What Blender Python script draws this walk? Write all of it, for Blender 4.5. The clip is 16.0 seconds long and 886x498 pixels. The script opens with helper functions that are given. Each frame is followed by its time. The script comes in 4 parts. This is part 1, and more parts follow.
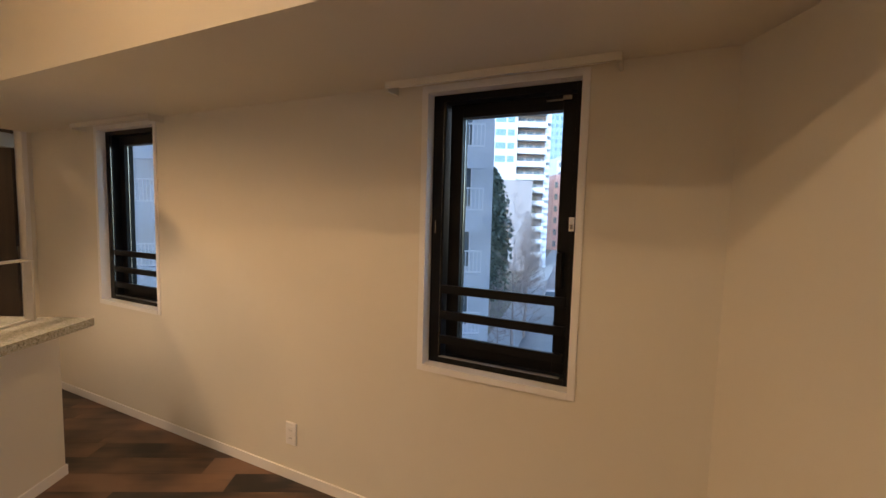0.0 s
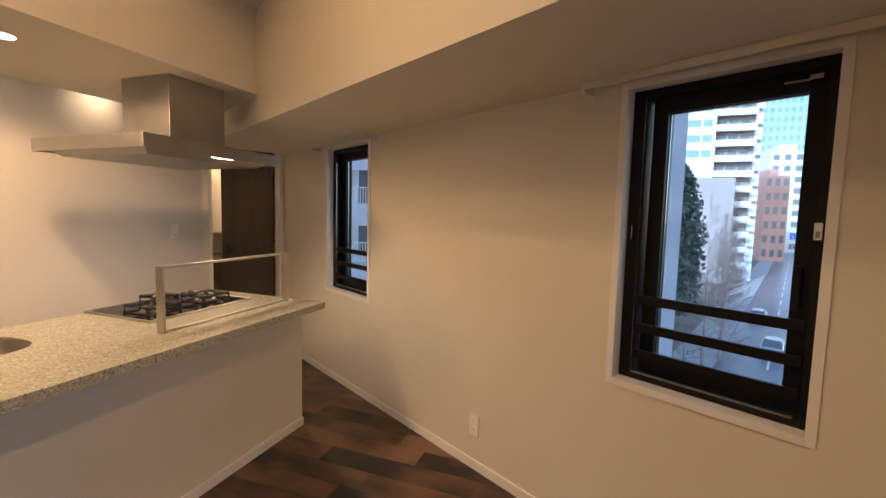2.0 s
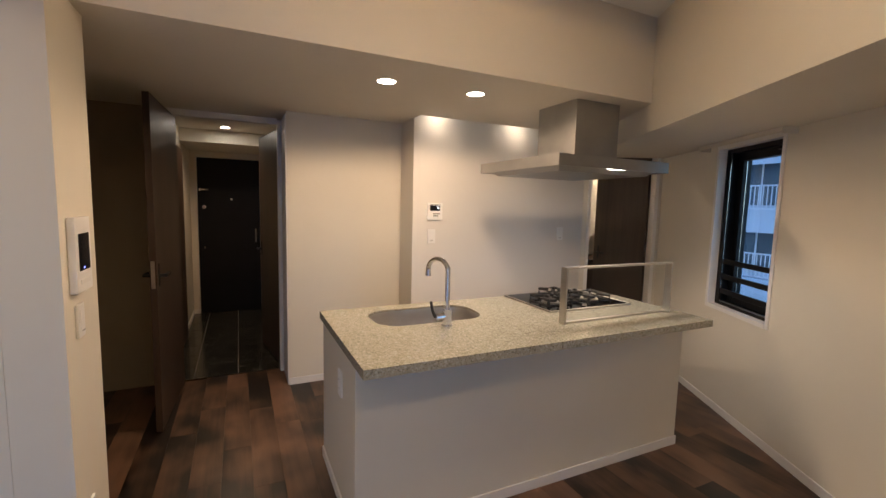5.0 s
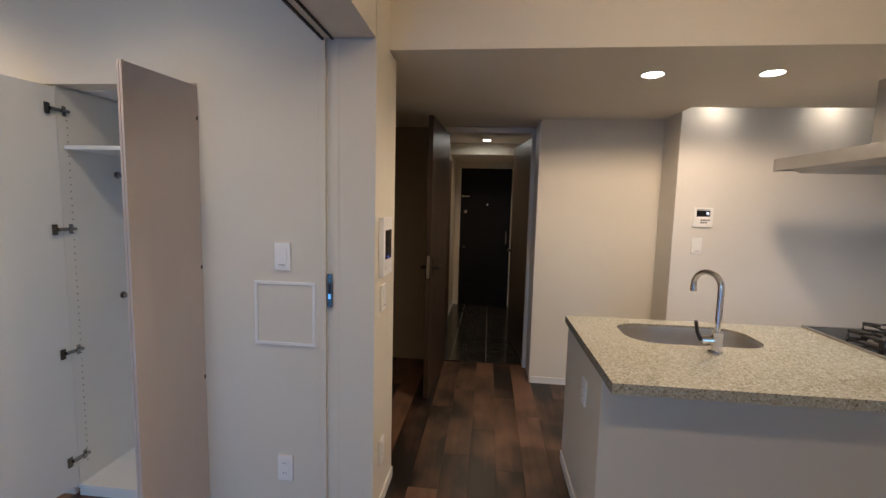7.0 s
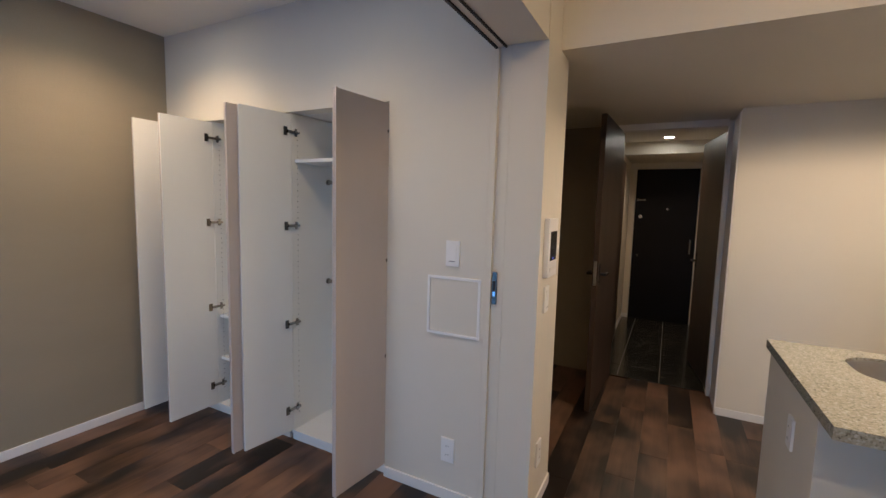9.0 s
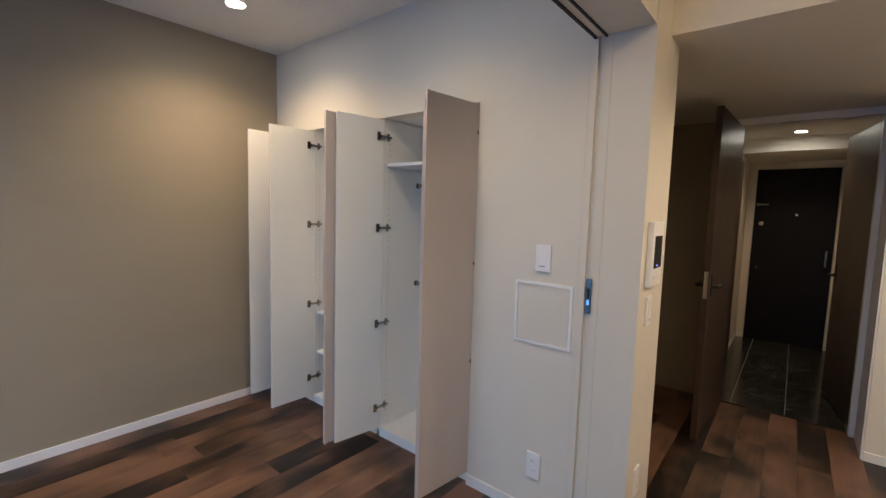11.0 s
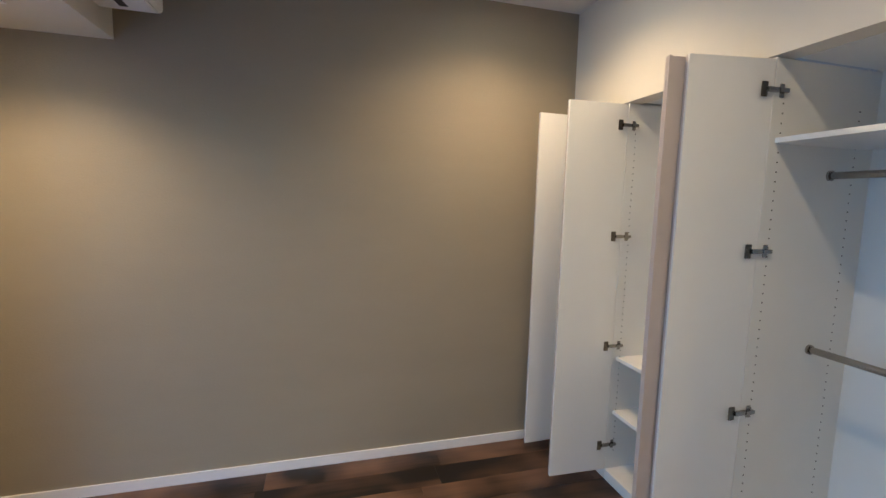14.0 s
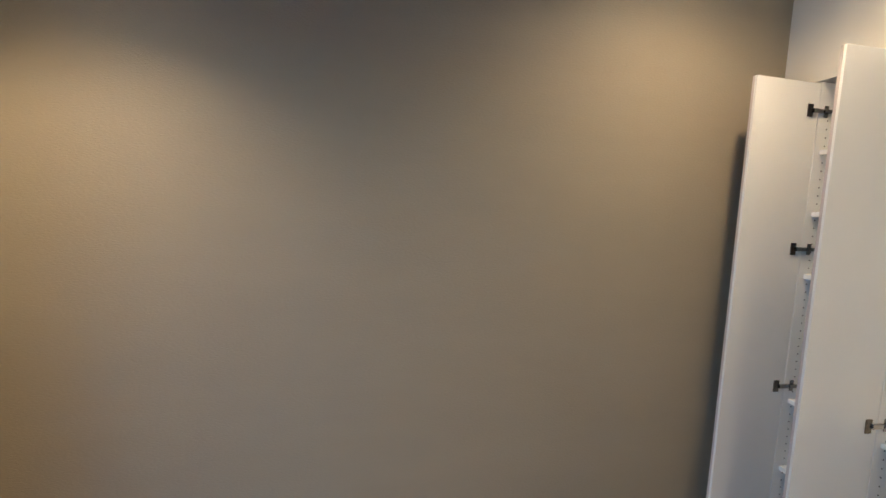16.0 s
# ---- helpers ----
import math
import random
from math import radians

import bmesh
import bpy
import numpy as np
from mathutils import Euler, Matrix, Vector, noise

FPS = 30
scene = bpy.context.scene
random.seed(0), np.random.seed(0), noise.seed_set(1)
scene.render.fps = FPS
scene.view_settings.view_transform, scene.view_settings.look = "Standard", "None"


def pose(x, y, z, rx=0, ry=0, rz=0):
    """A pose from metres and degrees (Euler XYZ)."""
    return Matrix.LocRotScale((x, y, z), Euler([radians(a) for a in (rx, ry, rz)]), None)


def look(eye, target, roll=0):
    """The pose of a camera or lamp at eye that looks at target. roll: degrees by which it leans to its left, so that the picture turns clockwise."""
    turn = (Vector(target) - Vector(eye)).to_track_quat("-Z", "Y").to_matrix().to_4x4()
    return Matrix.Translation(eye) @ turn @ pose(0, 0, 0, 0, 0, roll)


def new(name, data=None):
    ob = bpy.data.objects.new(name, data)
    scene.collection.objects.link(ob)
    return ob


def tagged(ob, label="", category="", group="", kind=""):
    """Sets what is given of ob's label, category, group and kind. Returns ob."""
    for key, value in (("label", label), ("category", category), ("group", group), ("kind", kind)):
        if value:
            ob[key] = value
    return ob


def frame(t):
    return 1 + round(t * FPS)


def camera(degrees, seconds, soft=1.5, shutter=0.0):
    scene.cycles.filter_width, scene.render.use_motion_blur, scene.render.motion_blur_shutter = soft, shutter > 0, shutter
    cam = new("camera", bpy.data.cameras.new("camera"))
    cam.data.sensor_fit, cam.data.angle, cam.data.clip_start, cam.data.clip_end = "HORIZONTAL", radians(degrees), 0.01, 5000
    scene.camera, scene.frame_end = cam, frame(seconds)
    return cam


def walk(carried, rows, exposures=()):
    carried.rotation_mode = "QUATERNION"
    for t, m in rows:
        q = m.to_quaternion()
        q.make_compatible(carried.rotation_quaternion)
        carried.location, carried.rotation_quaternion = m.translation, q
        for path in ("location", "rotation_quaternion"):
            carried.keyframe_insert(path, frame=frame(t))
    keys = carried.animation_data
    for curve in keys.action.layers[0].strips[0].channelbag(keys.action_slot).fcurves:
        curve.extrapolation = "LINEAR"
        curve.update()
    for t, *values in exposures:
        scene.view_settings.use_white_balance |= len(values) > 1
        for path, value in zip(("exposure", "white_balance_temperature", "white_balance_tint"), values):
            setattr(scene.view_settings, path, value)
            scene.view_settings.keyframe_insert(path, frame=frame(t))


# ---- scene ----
cam = camera(91.8, 16.0)
PATH = [
    (0, (0.126, -0.209, 1.431), (2.118, -0.283, 1.267), 1.5),
    (0.5, (0.122, -0.189, 1.43), (2.114, -0.116, 1.267), 1.4),
    (1, (0.111, -0.177, 1.434), (2.087, 0.083, 1.268), 1.3),
    (1.5, (0.107, -0.155, 1.432), (2.048, 0.298, 1.265), 1.4),
    (2, (0.095, -0.128, 1.434), (1.966, 0.56, 1.264), 1.4),
    (2.5, (0.068, -0.116, 1.445), (1.842, 0.792, 1.269), 1.5),
    (3, (0.042, -0.097, 1.449), (1.697, 1.011, 1.271), 1.7),
    (3.5, (0.003, -0.073, 1.466), (1.498, 1.241, 1.275), 1.6),
    (4, (-0.03, -0.06, 1.471), (1.272, 1.446, 1.273), 1.5),
    (4.5, (-0.064, -0.039, 1.471), (1.035, 1.62, 1.271), 1.5),
    (5, (-0.097, -0.018, 1.468), (0.76, 1.778, 1.266), 1.4),
    (7.5, (-0.143, -0.016, 1.451), (-0.582, 1.924, 1.245), 1.4),
    (8, (-0.132, -0.025, 1.442), (-0.773, 1.859, 1.239), 1.3),
    (8.5, (-0.131, -0.039, 1.439), (-0.94, 1.779, 1.241), 1.3),
    (9, (-0.139, -0.046, 1.437), (-1.064, 1.717, 1.241), 1.5),
    (11.5, (-0.196, 0.033, 1.416), (-1.579, 1.466, 1.231), 1.6),
    (12, (-0.316, 0.11, 1.436), (-1.852, 1.376, 1.239), 1.5),
    (12.5, (-0.424, 0.209, 1.439), (-2.12, 1.25, 1.239), 1.3),
    (13, (-0.553, 0.311, 1.442), (-2.344, 1.178, 1.234), 1.3),
    (13.5, (-0.74, 0.339, 1.44), (-2.613, 1.006, 1.223), 1.2),
    (14, (-0.956, 0.325, 1.447), (-2.871, 0.859, 1.228), 1.4),
    (14.5, (-1.162, 0.295, 1.449), (-3.104, 0.719, 1.225), 1.4),
    (15, (-1.356, 0.189, 1.417), (-3.322, 0.498, 1.211), 1.7),
    (15.5, (-1.53, 0.074, 1.406), (-3.494, 0.393, 1.209), 2.2),
    (16, (-1.701, 0.027, 1.392), (-3.655, 0.409, 1.203), 2.7),
]

# ---------------------------------------------------------------- light
EXPO = [(0.0, 1.95, 7450, 21), (2.0, 1.97, 7300, 21), (3.5, 1.86, 7150, 22), (5.0, 1.86, 5800, 16), (7.5, 1.74, 5300, 13), (9.0, 1.82, 5350, 13), (11.5, 2.02, 5450, 11), (13.0, 2.05, 5500, 10), (16.0, 2.05, 5450, 9)]
walk(cam, [(t, look(e, g, r)) for t, e, g, r in PATH], EXPO)

world = bpy.data.worlds.new("world")
scene.world = world
world.use_nodes = True
wn_ = world.node_tree
sky = wn_.nodes.new("ShaderNodeTexSky")
sky.sky_type = "NISHITA"
sky.sun_disc = False
sky.sun_elevation = radians(28)
sky.sun_rotation = radians(299)
bg = wn_.nodes["Background"]
wn_.links.new(sky.outputs[0], bg.inputs[0])
bg.inputs[1].default_value = 0.15
sun_data = bpy.data.lights.new("sun", "SUN")
sun_data.energy, sun_data.angle, sun_data.color = 2.7, radians(10), (0.50, 0.73, 1.0)
sun = new("sun", sun_data)
sun.matrix_world = look((0, 0, 40), (40.0, -22.0, 16.0))


def spot(name, x, y, z, watts, tilt=(0, 0), cone=110, warm=(1.0, 0.72, 0.42), size=0.04, blend=0.6):
    d = bpy.data.lights.new(name, "SPOT")
    d.energy, d.color, d.spot_size, d.spot_blend, d.shadow_soft_size = watts, warm, radians(cone), blend, size
    o = new(name, d)
    o.matrix_world = pose(x, y, z, tilt[0], tilt[1], 0)
    return o


LIVING = [(0.30, -0.11, 4.4, 28, 136, 1.0), (-0.16, -0.11, 3.8, 24, 140, 1.0), (0.40, 0.93, 2.4, 0, 178, 0.12), (0.86, 0.93, 3.2, 0, 178, 0.12)]
KITCHEN = [(0.66, 2.35), (1.22, 2.335)]
WASHER = [(1.38, 3.115), (2.12, 3.115)]
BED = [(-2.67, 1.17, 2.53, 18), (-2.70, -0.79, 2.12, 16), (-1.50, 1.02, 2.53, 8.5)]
WARM = (1.0, 0.605, 0.245)
for lx, ly, watts, aim, cone, blend in LIVING:
    spot("living_lamp", lx, ly, 2.655, watts, tilt=(aim, 0), cone=cone, warm=WARM, blend=blend, size=0.03)
for lx, ly in KITCHEN:
    spot("kitchen_lamp", lx, ly, 2.135, 10.5, cone=168, warm=(1.0, 0.67, 0.37), blend=0.30, size=0.05)
for lx, ly in WASHER:
    spot("slot_lamp", lx, ly - 0.01, 2.23, 0.9, tilt=(26, 0), cone=120, warm=(1.0, 0.70, 0.41), size=0.04, blend=1.0)
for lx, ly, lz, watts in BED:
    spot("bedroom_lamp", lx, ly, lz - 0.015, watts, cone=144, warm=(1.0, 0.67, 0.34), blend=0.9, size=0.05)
spot("hall_lamp", -0.2, 4.95, 2.185, 5.5, cone=140, warm=(1.0, 0.60, 0.28))
spot("washroom_lamp", 3.75, 3.75, 2.38, 26, cone=150, warm=(1.0, 0.72, 0.42))
spot("hood_lamp", 2.005, 1.945, 1.675, 6.5, cone=150, warm=(1.0, 0.82, 0.60), size=0.03)
# daylight standing in for the sky in the balcony window
al = bpy.data.lights.new("window_light", "AREA")
al.shape, al.size, al.size_y, al.energy, al.color = "RECTANGLE", 1.85, 1.9, 3.1, (0.30, 0.55, 1.0)
wl = new("window_light", al)
wl.matrix_world = pose(-1.65, -1.30, 1.03, 90, 0, 0)

# ---------------------------------------------------------------- materials


def mat(name, color=(0.8, 0.8, 0.8), rough=0.5, metal=0.0, spec=None):
    m = bpy.data.materials.new(name)
    m.use_nodes = True
    b = m.node_tree.nodes["Principled BSDF"]
    b.inputs["Base Color"].default_value = (*color, 1)
    b.inputs["Roughness"].default_value = rough
    b.inputs["Metallic"].default_value = metal
    if spec is not None:
        b.inputs["Specular IOR Level"].default_value = spec
    return m


def node(m, kind, **values):
    n = m.node_tree.nodes.new(kind)
    for k, v in values.items():
        n.inputs[k.replace("_", " ")].default_value = v
    return n


def link(m, a, b):
    m.node_tree.links.new(a, b)


def coords(m, scale=(1, 1, 1)):
    tc = m.node_tree.nodes.new("ShaderNodeTexCoord")
    mp = m.node_tree.nodes.new("ShaderNodeMapping")
    mp.inputs["Scale"].default_value = scale
    link(m, tc.outputs["Object"], mp.inputs["Vector"])
    return mp.outputs["Vector"]


def ramp(m, src, stops):
    r = m.node_tree.nodes.new("ShaderNodeValToRGB")
    while len(r.color_ramp.elements) < len(stops):
        r.color_ramp.elements.new(0.5)
    for e, (p, c) in zip(r.color_ramp.elements, stops):
        e.position, e.color = p, (*c, 1)
    link(m, src, r.inputs["Fac"])
    return r


def textured(name, c1, c2, rough=0.6, scale=6.0, bump_scale=300.0, bump=0.1, stretch=(1, 1, 1), metal=0.0, dist=0.002):
    """Two-scale surface: slow colour drift and fine relief."""
    m = mat(name, c1, rough, metal)
    b = m.node_tree.nodes["Principled BSDF"]
    v = coords(m, stretch)
    n1 = node(m, "ShaderNodeTexNoise", Scale=scale, Detail=6.0, Roughness=0.6)
    link(m, v, n1.inputs["Vector"])
    r = ramp(m, n1.outputs["Fac"], [(0.3, c1), (0.7, c2)])
    link(m, r.outputs["Color"], b.inputs["Base Color"])
    n2 = node(m, "ShaderNodeTexNoise", Scale=bump_scale, Detail=3.0)
    link(m, v, n2.inputs["Vector"])
    bp = node(m, "ShaderNodeBump", Strength=bump, Distance=dist)
    link(m, n2.outputs["Fac"], bp.inputs["Height"])
    link(m, bp.outputs["Normal"], b.inputs["Normal"])
    return m


WALL = textured("wallpaper", (0.69, 0.645, 0.55), (0.72, 0.675, 0.58), 0.75, 1.5, 420, 0.25)
KITCHENWALL = textured("satin_kitchen_panel", (0.70, 0.67, 0.625), (0.73, 0.70, 0.655), 0.42, 1.2, 500, 0.06)
CEIL = textured("ceiling_paper", (0.75, 0.73, 0.67), (0.78, 0.76, 0.70), 0.8, 2.0, 350, 0.25)
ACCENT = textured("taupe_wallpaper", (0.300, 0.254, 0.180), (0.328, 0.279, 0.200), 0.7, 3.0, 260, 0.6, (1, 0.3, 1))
TRIM = textured("white_trim", (0.78, 0.76, 0.73), (0.81, 0.79, 0.76), 0.4, 5, 200, 0.05)
BLUEWHITE = textured("white_laminate", (0.78, 0.775, 0.74), (0.81, 0.805, 0.77), 0.35, 3, 300, 0.05)
PINK = textured("beige_laminate", (0.52, 0.46, 0.425), (0.56, 0.50, 0.465), 0.45, 4, 240, 0.08, (1, 1, 0.2))
BLACK = textured("black_aluminium", (0.004, 0.004, 0.005), (0.006, 0.006, 0.007), 0.42, 8, 300, 0.05)
STEEL = textured("brushed_steel", (0.48, 0.46, 0.43), (0.54, 0.52, 0.49), 0.32, 20, 500, 0.08, (1, 0.05, 1), 0.95)
HOODSTEEL = textured("painted_steel", (0.34, 0.335, 0.32), (0.39, 0.385, 0.37), 0.36, 6, 500, 0.05, (1, 1, 1), 0.9)
CHROME = mat("chrome", (0.8, 0.8, 0.8), 0.06, 1.0)
NICKEL = mat("nickel", (0.36, 0.34, 0.31), 0.22, 1.0)
BRONZE = textured("dark_nickel", (0.12, 0.105, 0.085), (0.20, 0.18, 0.15), 0.25, 60, 300, 0.05, (1, 1, 1), 1.0)
PLASTIC = textured("white_plastic", (0.82, 0.81, 0.79), (0.85, 0.84, 0.82), 0.4, 10, 300, 0.02)
SCREEN = mat("dark_screen", (0.006, 0.007, 0.012), 0.12)
GLASSBLACK = mat("black_glass", (0.006, 0.006, 0.007), 0.05)
IRON = textured("cast_iron", (0.010, 0.010, 0.010), (0.018, 0.018, 0.018), 0.55, 30, 400, 0.3)
GROUT = textured("pale_grout", (0.26, 0.25, 0.22), (0.32, 0.31, 0.28), 0.8, 20, 200, 0.2)
TRACK = mat("bright_aluminium", (0.62, 0.63, 0.65), 0.3, 1.0)
RUBBER = mat("dark_gap", (0.02, 0.018, 0.016), 0.7)


def wood(name, dark, light, rough=0.42, along=(30, 30, 1.2), low=0.11, spread=0.5, stops=(0.36, 0.745), patches=None, grain=0.45):
    m = mat(name, dark, rough)
    b = m.node_tree.nodes["Principled BSDF"]
    v = coords(m, along)
    info = m.node_tree.nodes.new("ShaderNodeObjectInfo")
    add = m.node_tree.nodes.new("ShaderNodeVectorMath")
    mul = m.node_tree.nodes.new("ShaderNodeMath")
    mul.operation = "MULTIPLY"
    mul.inputs[1].default_value = 57.0
    link(m, info.outputs["Random"], mul.inputs[0])
    link(m, v, add.inputs[0])
    link(m, mul.outputs[0], add.inputs[1])
    n1 = node(m, "ShaderNodeTexNoise", Scale=1.0, Detail=8.0, Roughness=0.65, Distortion=0.6)
    link(m, add.outputs[0], n1.inputs["Vector"])
    n3 = node(m, "ShaderNodeTexNoise", Scale=low, Detail=2.0)
    if patches:
        add2 = m.node_tree.nodes.new("ShaderNodeVectorMath")
        link(m, coords(m, patches), add2.inputs[0])
        link(m, mul.outputs[0], add2.inputs[1])
        link(m, add2.outputs[0], n3.inputs["Vector"])
    else:
        link(m, add.outputs[0], n3.inputs["Vector"])
    mix = m.node_tree.nodes.new("ShaderNodeMath")
    mix.operation = "MULTIPLY_ADD"
    mix.inputs[1].default_value = grain
    link(m, n1.outputs["Fac"], mix.inputs[0])
    m2 = m.node_tree.nodes.new("ShaderNodeMath")
    m2.operation = "MULTIPLY"
    m2.inputs[1].default_value = 1.0 - grain
    link(m, n3.outputs["Fac"], m2.inputs[0])
    link(m, m2.outputs[0], mix.inputs[2])
    m3 = m.node_tree.nodes.new("ShaderNodeMath")
    m3.operation = "MULTIPLY_ADD"
    m3.inputs[1].default_value = spread * 0.4
    link(m, info.outputs["Random"], m3.inputs[0])
    link(m, mix.outputs[0], m3.inputs[2])
    r = ramp(m, m3.outputs[0], [(stops[0], dark), (stops[1], light)])
    link(m, r.outputs["Color"], b.inputs["Base Color"])
    bp = node(m, "ShaderNodeBump", Strength=0.12, Distance=0.002)
    link(m, n1.outputs["Fac"], bp.inputs["Height"])
    link(m, bp.outputs["Normal"], b.inputs["Normal"])
    return m


PLANK = wood("dark_oak_plank", (0.010, 0.006, 0.0045), (0.170, 0.092, 0.055), 0.38, (24, 1.5, 24), low=1.0, spread=0.72, stops=(0.52, 0.80), patches=(4.0, 2.6, 1.0), grain=0.24)
DOORWOOD = wood("walnut_veneer", (0.020, 0.012, 0.008), (0.060, 0.037, 0.025), 0.38, (26, 26, 1.3), spread=0.0, stops=(0.36, 0.62))
ENTRY = textured("dark_entry_steel", (0.005, 0.005, 0.007), (0.007, 0.007, 0.010), 0.5, 4, 200, 0.1)
for mt_ in (ENTRY, BLACK):
    mt_.node_tree.nodes["Principled BSDF"].inputs["Specular IOR Level"].default_value = 0.25


def stone_counter():
    m = mat("speckled_quartz", (0.5, 0.45, 0.36), 0.14)
    b = m.node_tree.nodes["Principled BSDF"]
    v = coords(m)
    w = node(m, "ShaderNodeTexVoronoi", Scale=165.0, Randomness=1.0)
    link(m, v, w.inputs["Vector"])
    sep = m.node_tree.nodes.new("ShaderNodeSeparateColor")
    link(m, w.outputs["Color"], sep.inputs[0])
    r = ramp(m, sep.outputs[0], [(0.0, (0.20, 0.18, 0.13)), (0.10, (0.30, 0.285, 0.22)), (0.5, (0.36, 0.345, 0.275)), (0.85, (0.41, 0.40, 0.335)), (1.0, (0.52, 0.51, 0.46))])
    n = node(m, "ShaderNodeTexNoise", Scale=150.0, Detail=3.0)
    link(m, v, n.inputs["Vector"])
    r2 = ramp(m, n.outputs["Fac"], [(0.61, (1, 1, 1)), (0.66, (0.10, 0.07, 0.05))])
    mx = m.node_tree.nodes.new("ShaderNodeMix")
    mx.data_type, mx.blend_type = "RGBA", "MULTIPLY"
    mx.inputs["Factor"].default_value = 0.8
    link(m, r.outputs["Color"], mx.inputs["A"])
    link(m, r2.outputs["Color"], mx.inputs["B"])
    link(m, mx.outputs["Result"], b.inputs["Base Color"])
    return m


QUARTZ = stone_counter()


def marble_tile():
    m = mat("dark_marble_tile", (0.03, 0.03, 0.028), 0.16)
    b = m.node_tree.nodes["Principled BSDF"]
    tc = m.node_tree.nodes.new("ShaderNodeTexCoord")
    info = m.node_tree.nodes.new("ShaderNodeObjectInfo")
    mul = m.node_tree.nodes.new("ShaderNodeMath")
    mul.operation = "MULTIPLY"
    mul.inputs[1].default_value = 31.0
    link(m, info.outputs["Random"], mul.inputs[0])
    add = m.node_tree.nodes.new("ShaderNodeVectorMath")
    link(m, tc.outputs["Object"], add.inputs[0])
    link(m, mul.outputs[0], add.inputs[1])
    n = node(m, "ShaderNodeTexNoise", Scale=3.0, Detail=5.0, Roughness=0.6, Distortion=1.5)
    link(m, add.outputs[0], n.inputs["Vector"])
    d = m.node_tree.nodes.new("ShaderNodeMath")
    d.operation = "SUBTRACT"
    d.inputs[1].default_value = 0.5
    link(m, n.outputs["Fac"], d.inputs[0])
    a = m.node_tree.nodes.new("ShaderNodeMath")
    a.operation = "ABSOLUTE"
    link(m, d.outputs[0], a.inputs[0])
    r = ramp(m, a.outputs[0], [(0.0, (0.20, 0.19, 0.16)), (0.004, (0.05, 0.05, 0.043)), (0.012, (0.026, 0.027, 0.025)), (0.2, (0.014, 0.015, 0.014))])
    link(m, r.outputs["Color"], b.inputs["Base Color"])
    return m


MARBLE = marble_tile()


def glass(name="window_glass", tint=(0.95, 0.98, 1.0), gloss=(0.6, 0.035)):
    m = bpy.data.materials.new(name)
    m.use_nodes = True
    t = m.node_tree
    t.nodes.clear()
    out = t.nodes.new("ShaderNodeOutputMaterial")
    mixn = t.nodes.new("ShaderNodeMixShader")
    tr = t.nodes.new("ShaderNodeBsdfTransparent")
    tr.inputs[0].default_value = (*tint, 1)
    gl = t.nodes.new("ShaderNodeBsdfGlossy")
    gl.inputs["Roughness"].default_value = 0.02
    lw = t.nodes.new("ShaderNodeLayerWeight")
    lw.inputs["Blend"].default_value = 0.5
    pw = t.nodes.new("ShaderNodeMath")
    pw.operation = "POWER"
    pw.inputs[1].default_value = 5.0
    ma = t.nodes.new("ShaderNodeMath")
    ma.operation = "MULTIPLY_ADD"
    ma.inputs[1].default_value, ma.inputs[2].default_value = gloss
    t.links.new(lw.outputs["Facing"], pw.inputs[0])
    t.links.new(pw.outputs[0], ma.inputs[0])
    t.links.new(ma.outputs[0], mixn.inputs[0])
    t.links.new(tr.outputs[0], mixn.inputs[1])
    t.links.new(gl.outputs[0], mixn.inputs[2])
    t.links.new(mixn.outputs[0], out.inputs[0])
    return m


GLASS = glass("clear_glass", (0.985, 0.99, 0.99), (0.12, 0.008))
# the blue tint puts the cool outdoor daylight into the panes
WINDOWGLASS = glass("window_glass", (0.78, 0.91, 1.0))


def glow(name, color, strength):
    m = mat(name, (0.9, 0.9, 0.9), 0.4)
    b = m.node_tree.nodes["Principled BSDF"]
    b.inputs["Emission Color"].default_value = (*color, 1)
    b.inputs["Emission Strength"].default_value = strength
    return m


LAMPGLOW = glow("lamp_lens", (1.0, 0.86, 0.62), 14)
LEDBLUE = glow("blue_led", (0.1, 0.15, 1.0), 1.5)

# ---------------------------------------------------------------- mesh helpers


def boxes(bm, *specs):
    """Adds boxes (x0, y0, z0, x1, y1, z1) to a bmesh."""
    for x0, y0, z0, x1, y1, z1 in specs:
        g = bmesh.ops.create_cube(bm, size=1)
        bmesh.ops.transform(bm, verts=g["verts"], matrix=Matrix.Translation(((x0 + x1) / 2, (y0 + y1) / 2, (z0 + z1) / 2)) @ Matrix.Diagonal((abs(x1 - x0), abs(y1 - y0), abs(z1 - z0), 1)))
    return bm


def box(*spec, bevel=0.0, seg=2):
    bm = boxes(bmesh.new(), spec)
    if bevel:
        bmesh.ops.bevel(bm, geom=bm.edges[:], offset=bevel, segments=seg, profile=0.7, affect="EDGES")
    return bm


def many(*specs, bevel=0.0):
    bm = bmesh.new()
    for s in specs:
        b = box(*s, bevel=bevel)
        me = bpy.data.meshes.new("tmp")
        b.to_mesh(me)
        b.free()
        bm.from_mesh(me)
        bpy.data.meshes.remove(me)
    return bm


def cyl(x, y, z, r, h, axis="z", n=28, r2=None, bevel=0.0):
    bm = bmesh.new()
    bmesh.ops.create_cone(bm, cap_ends=True, segments=n, radius1=r, radius2=r if r2 is None else r2, depth=h)
    if bevel:
        bmesh.ops.bevel(bm, geom=[e for e in bm.edges if len(e.link_faces) == 2 and abs(e.link_faces[0].normal.dot(e.link_faces[1].normal)) < 0.5], offset=bevel, segments=2, affect="EDGES")
    rot = {"z": (0, 0, 0), "x": (0, 90, 0), "y": (90, 0, 0)}[axis]
    bmesh.ops.transform(bm, verts=bm.verts, matrix=pose(x, y, z, *rot))
    return bm


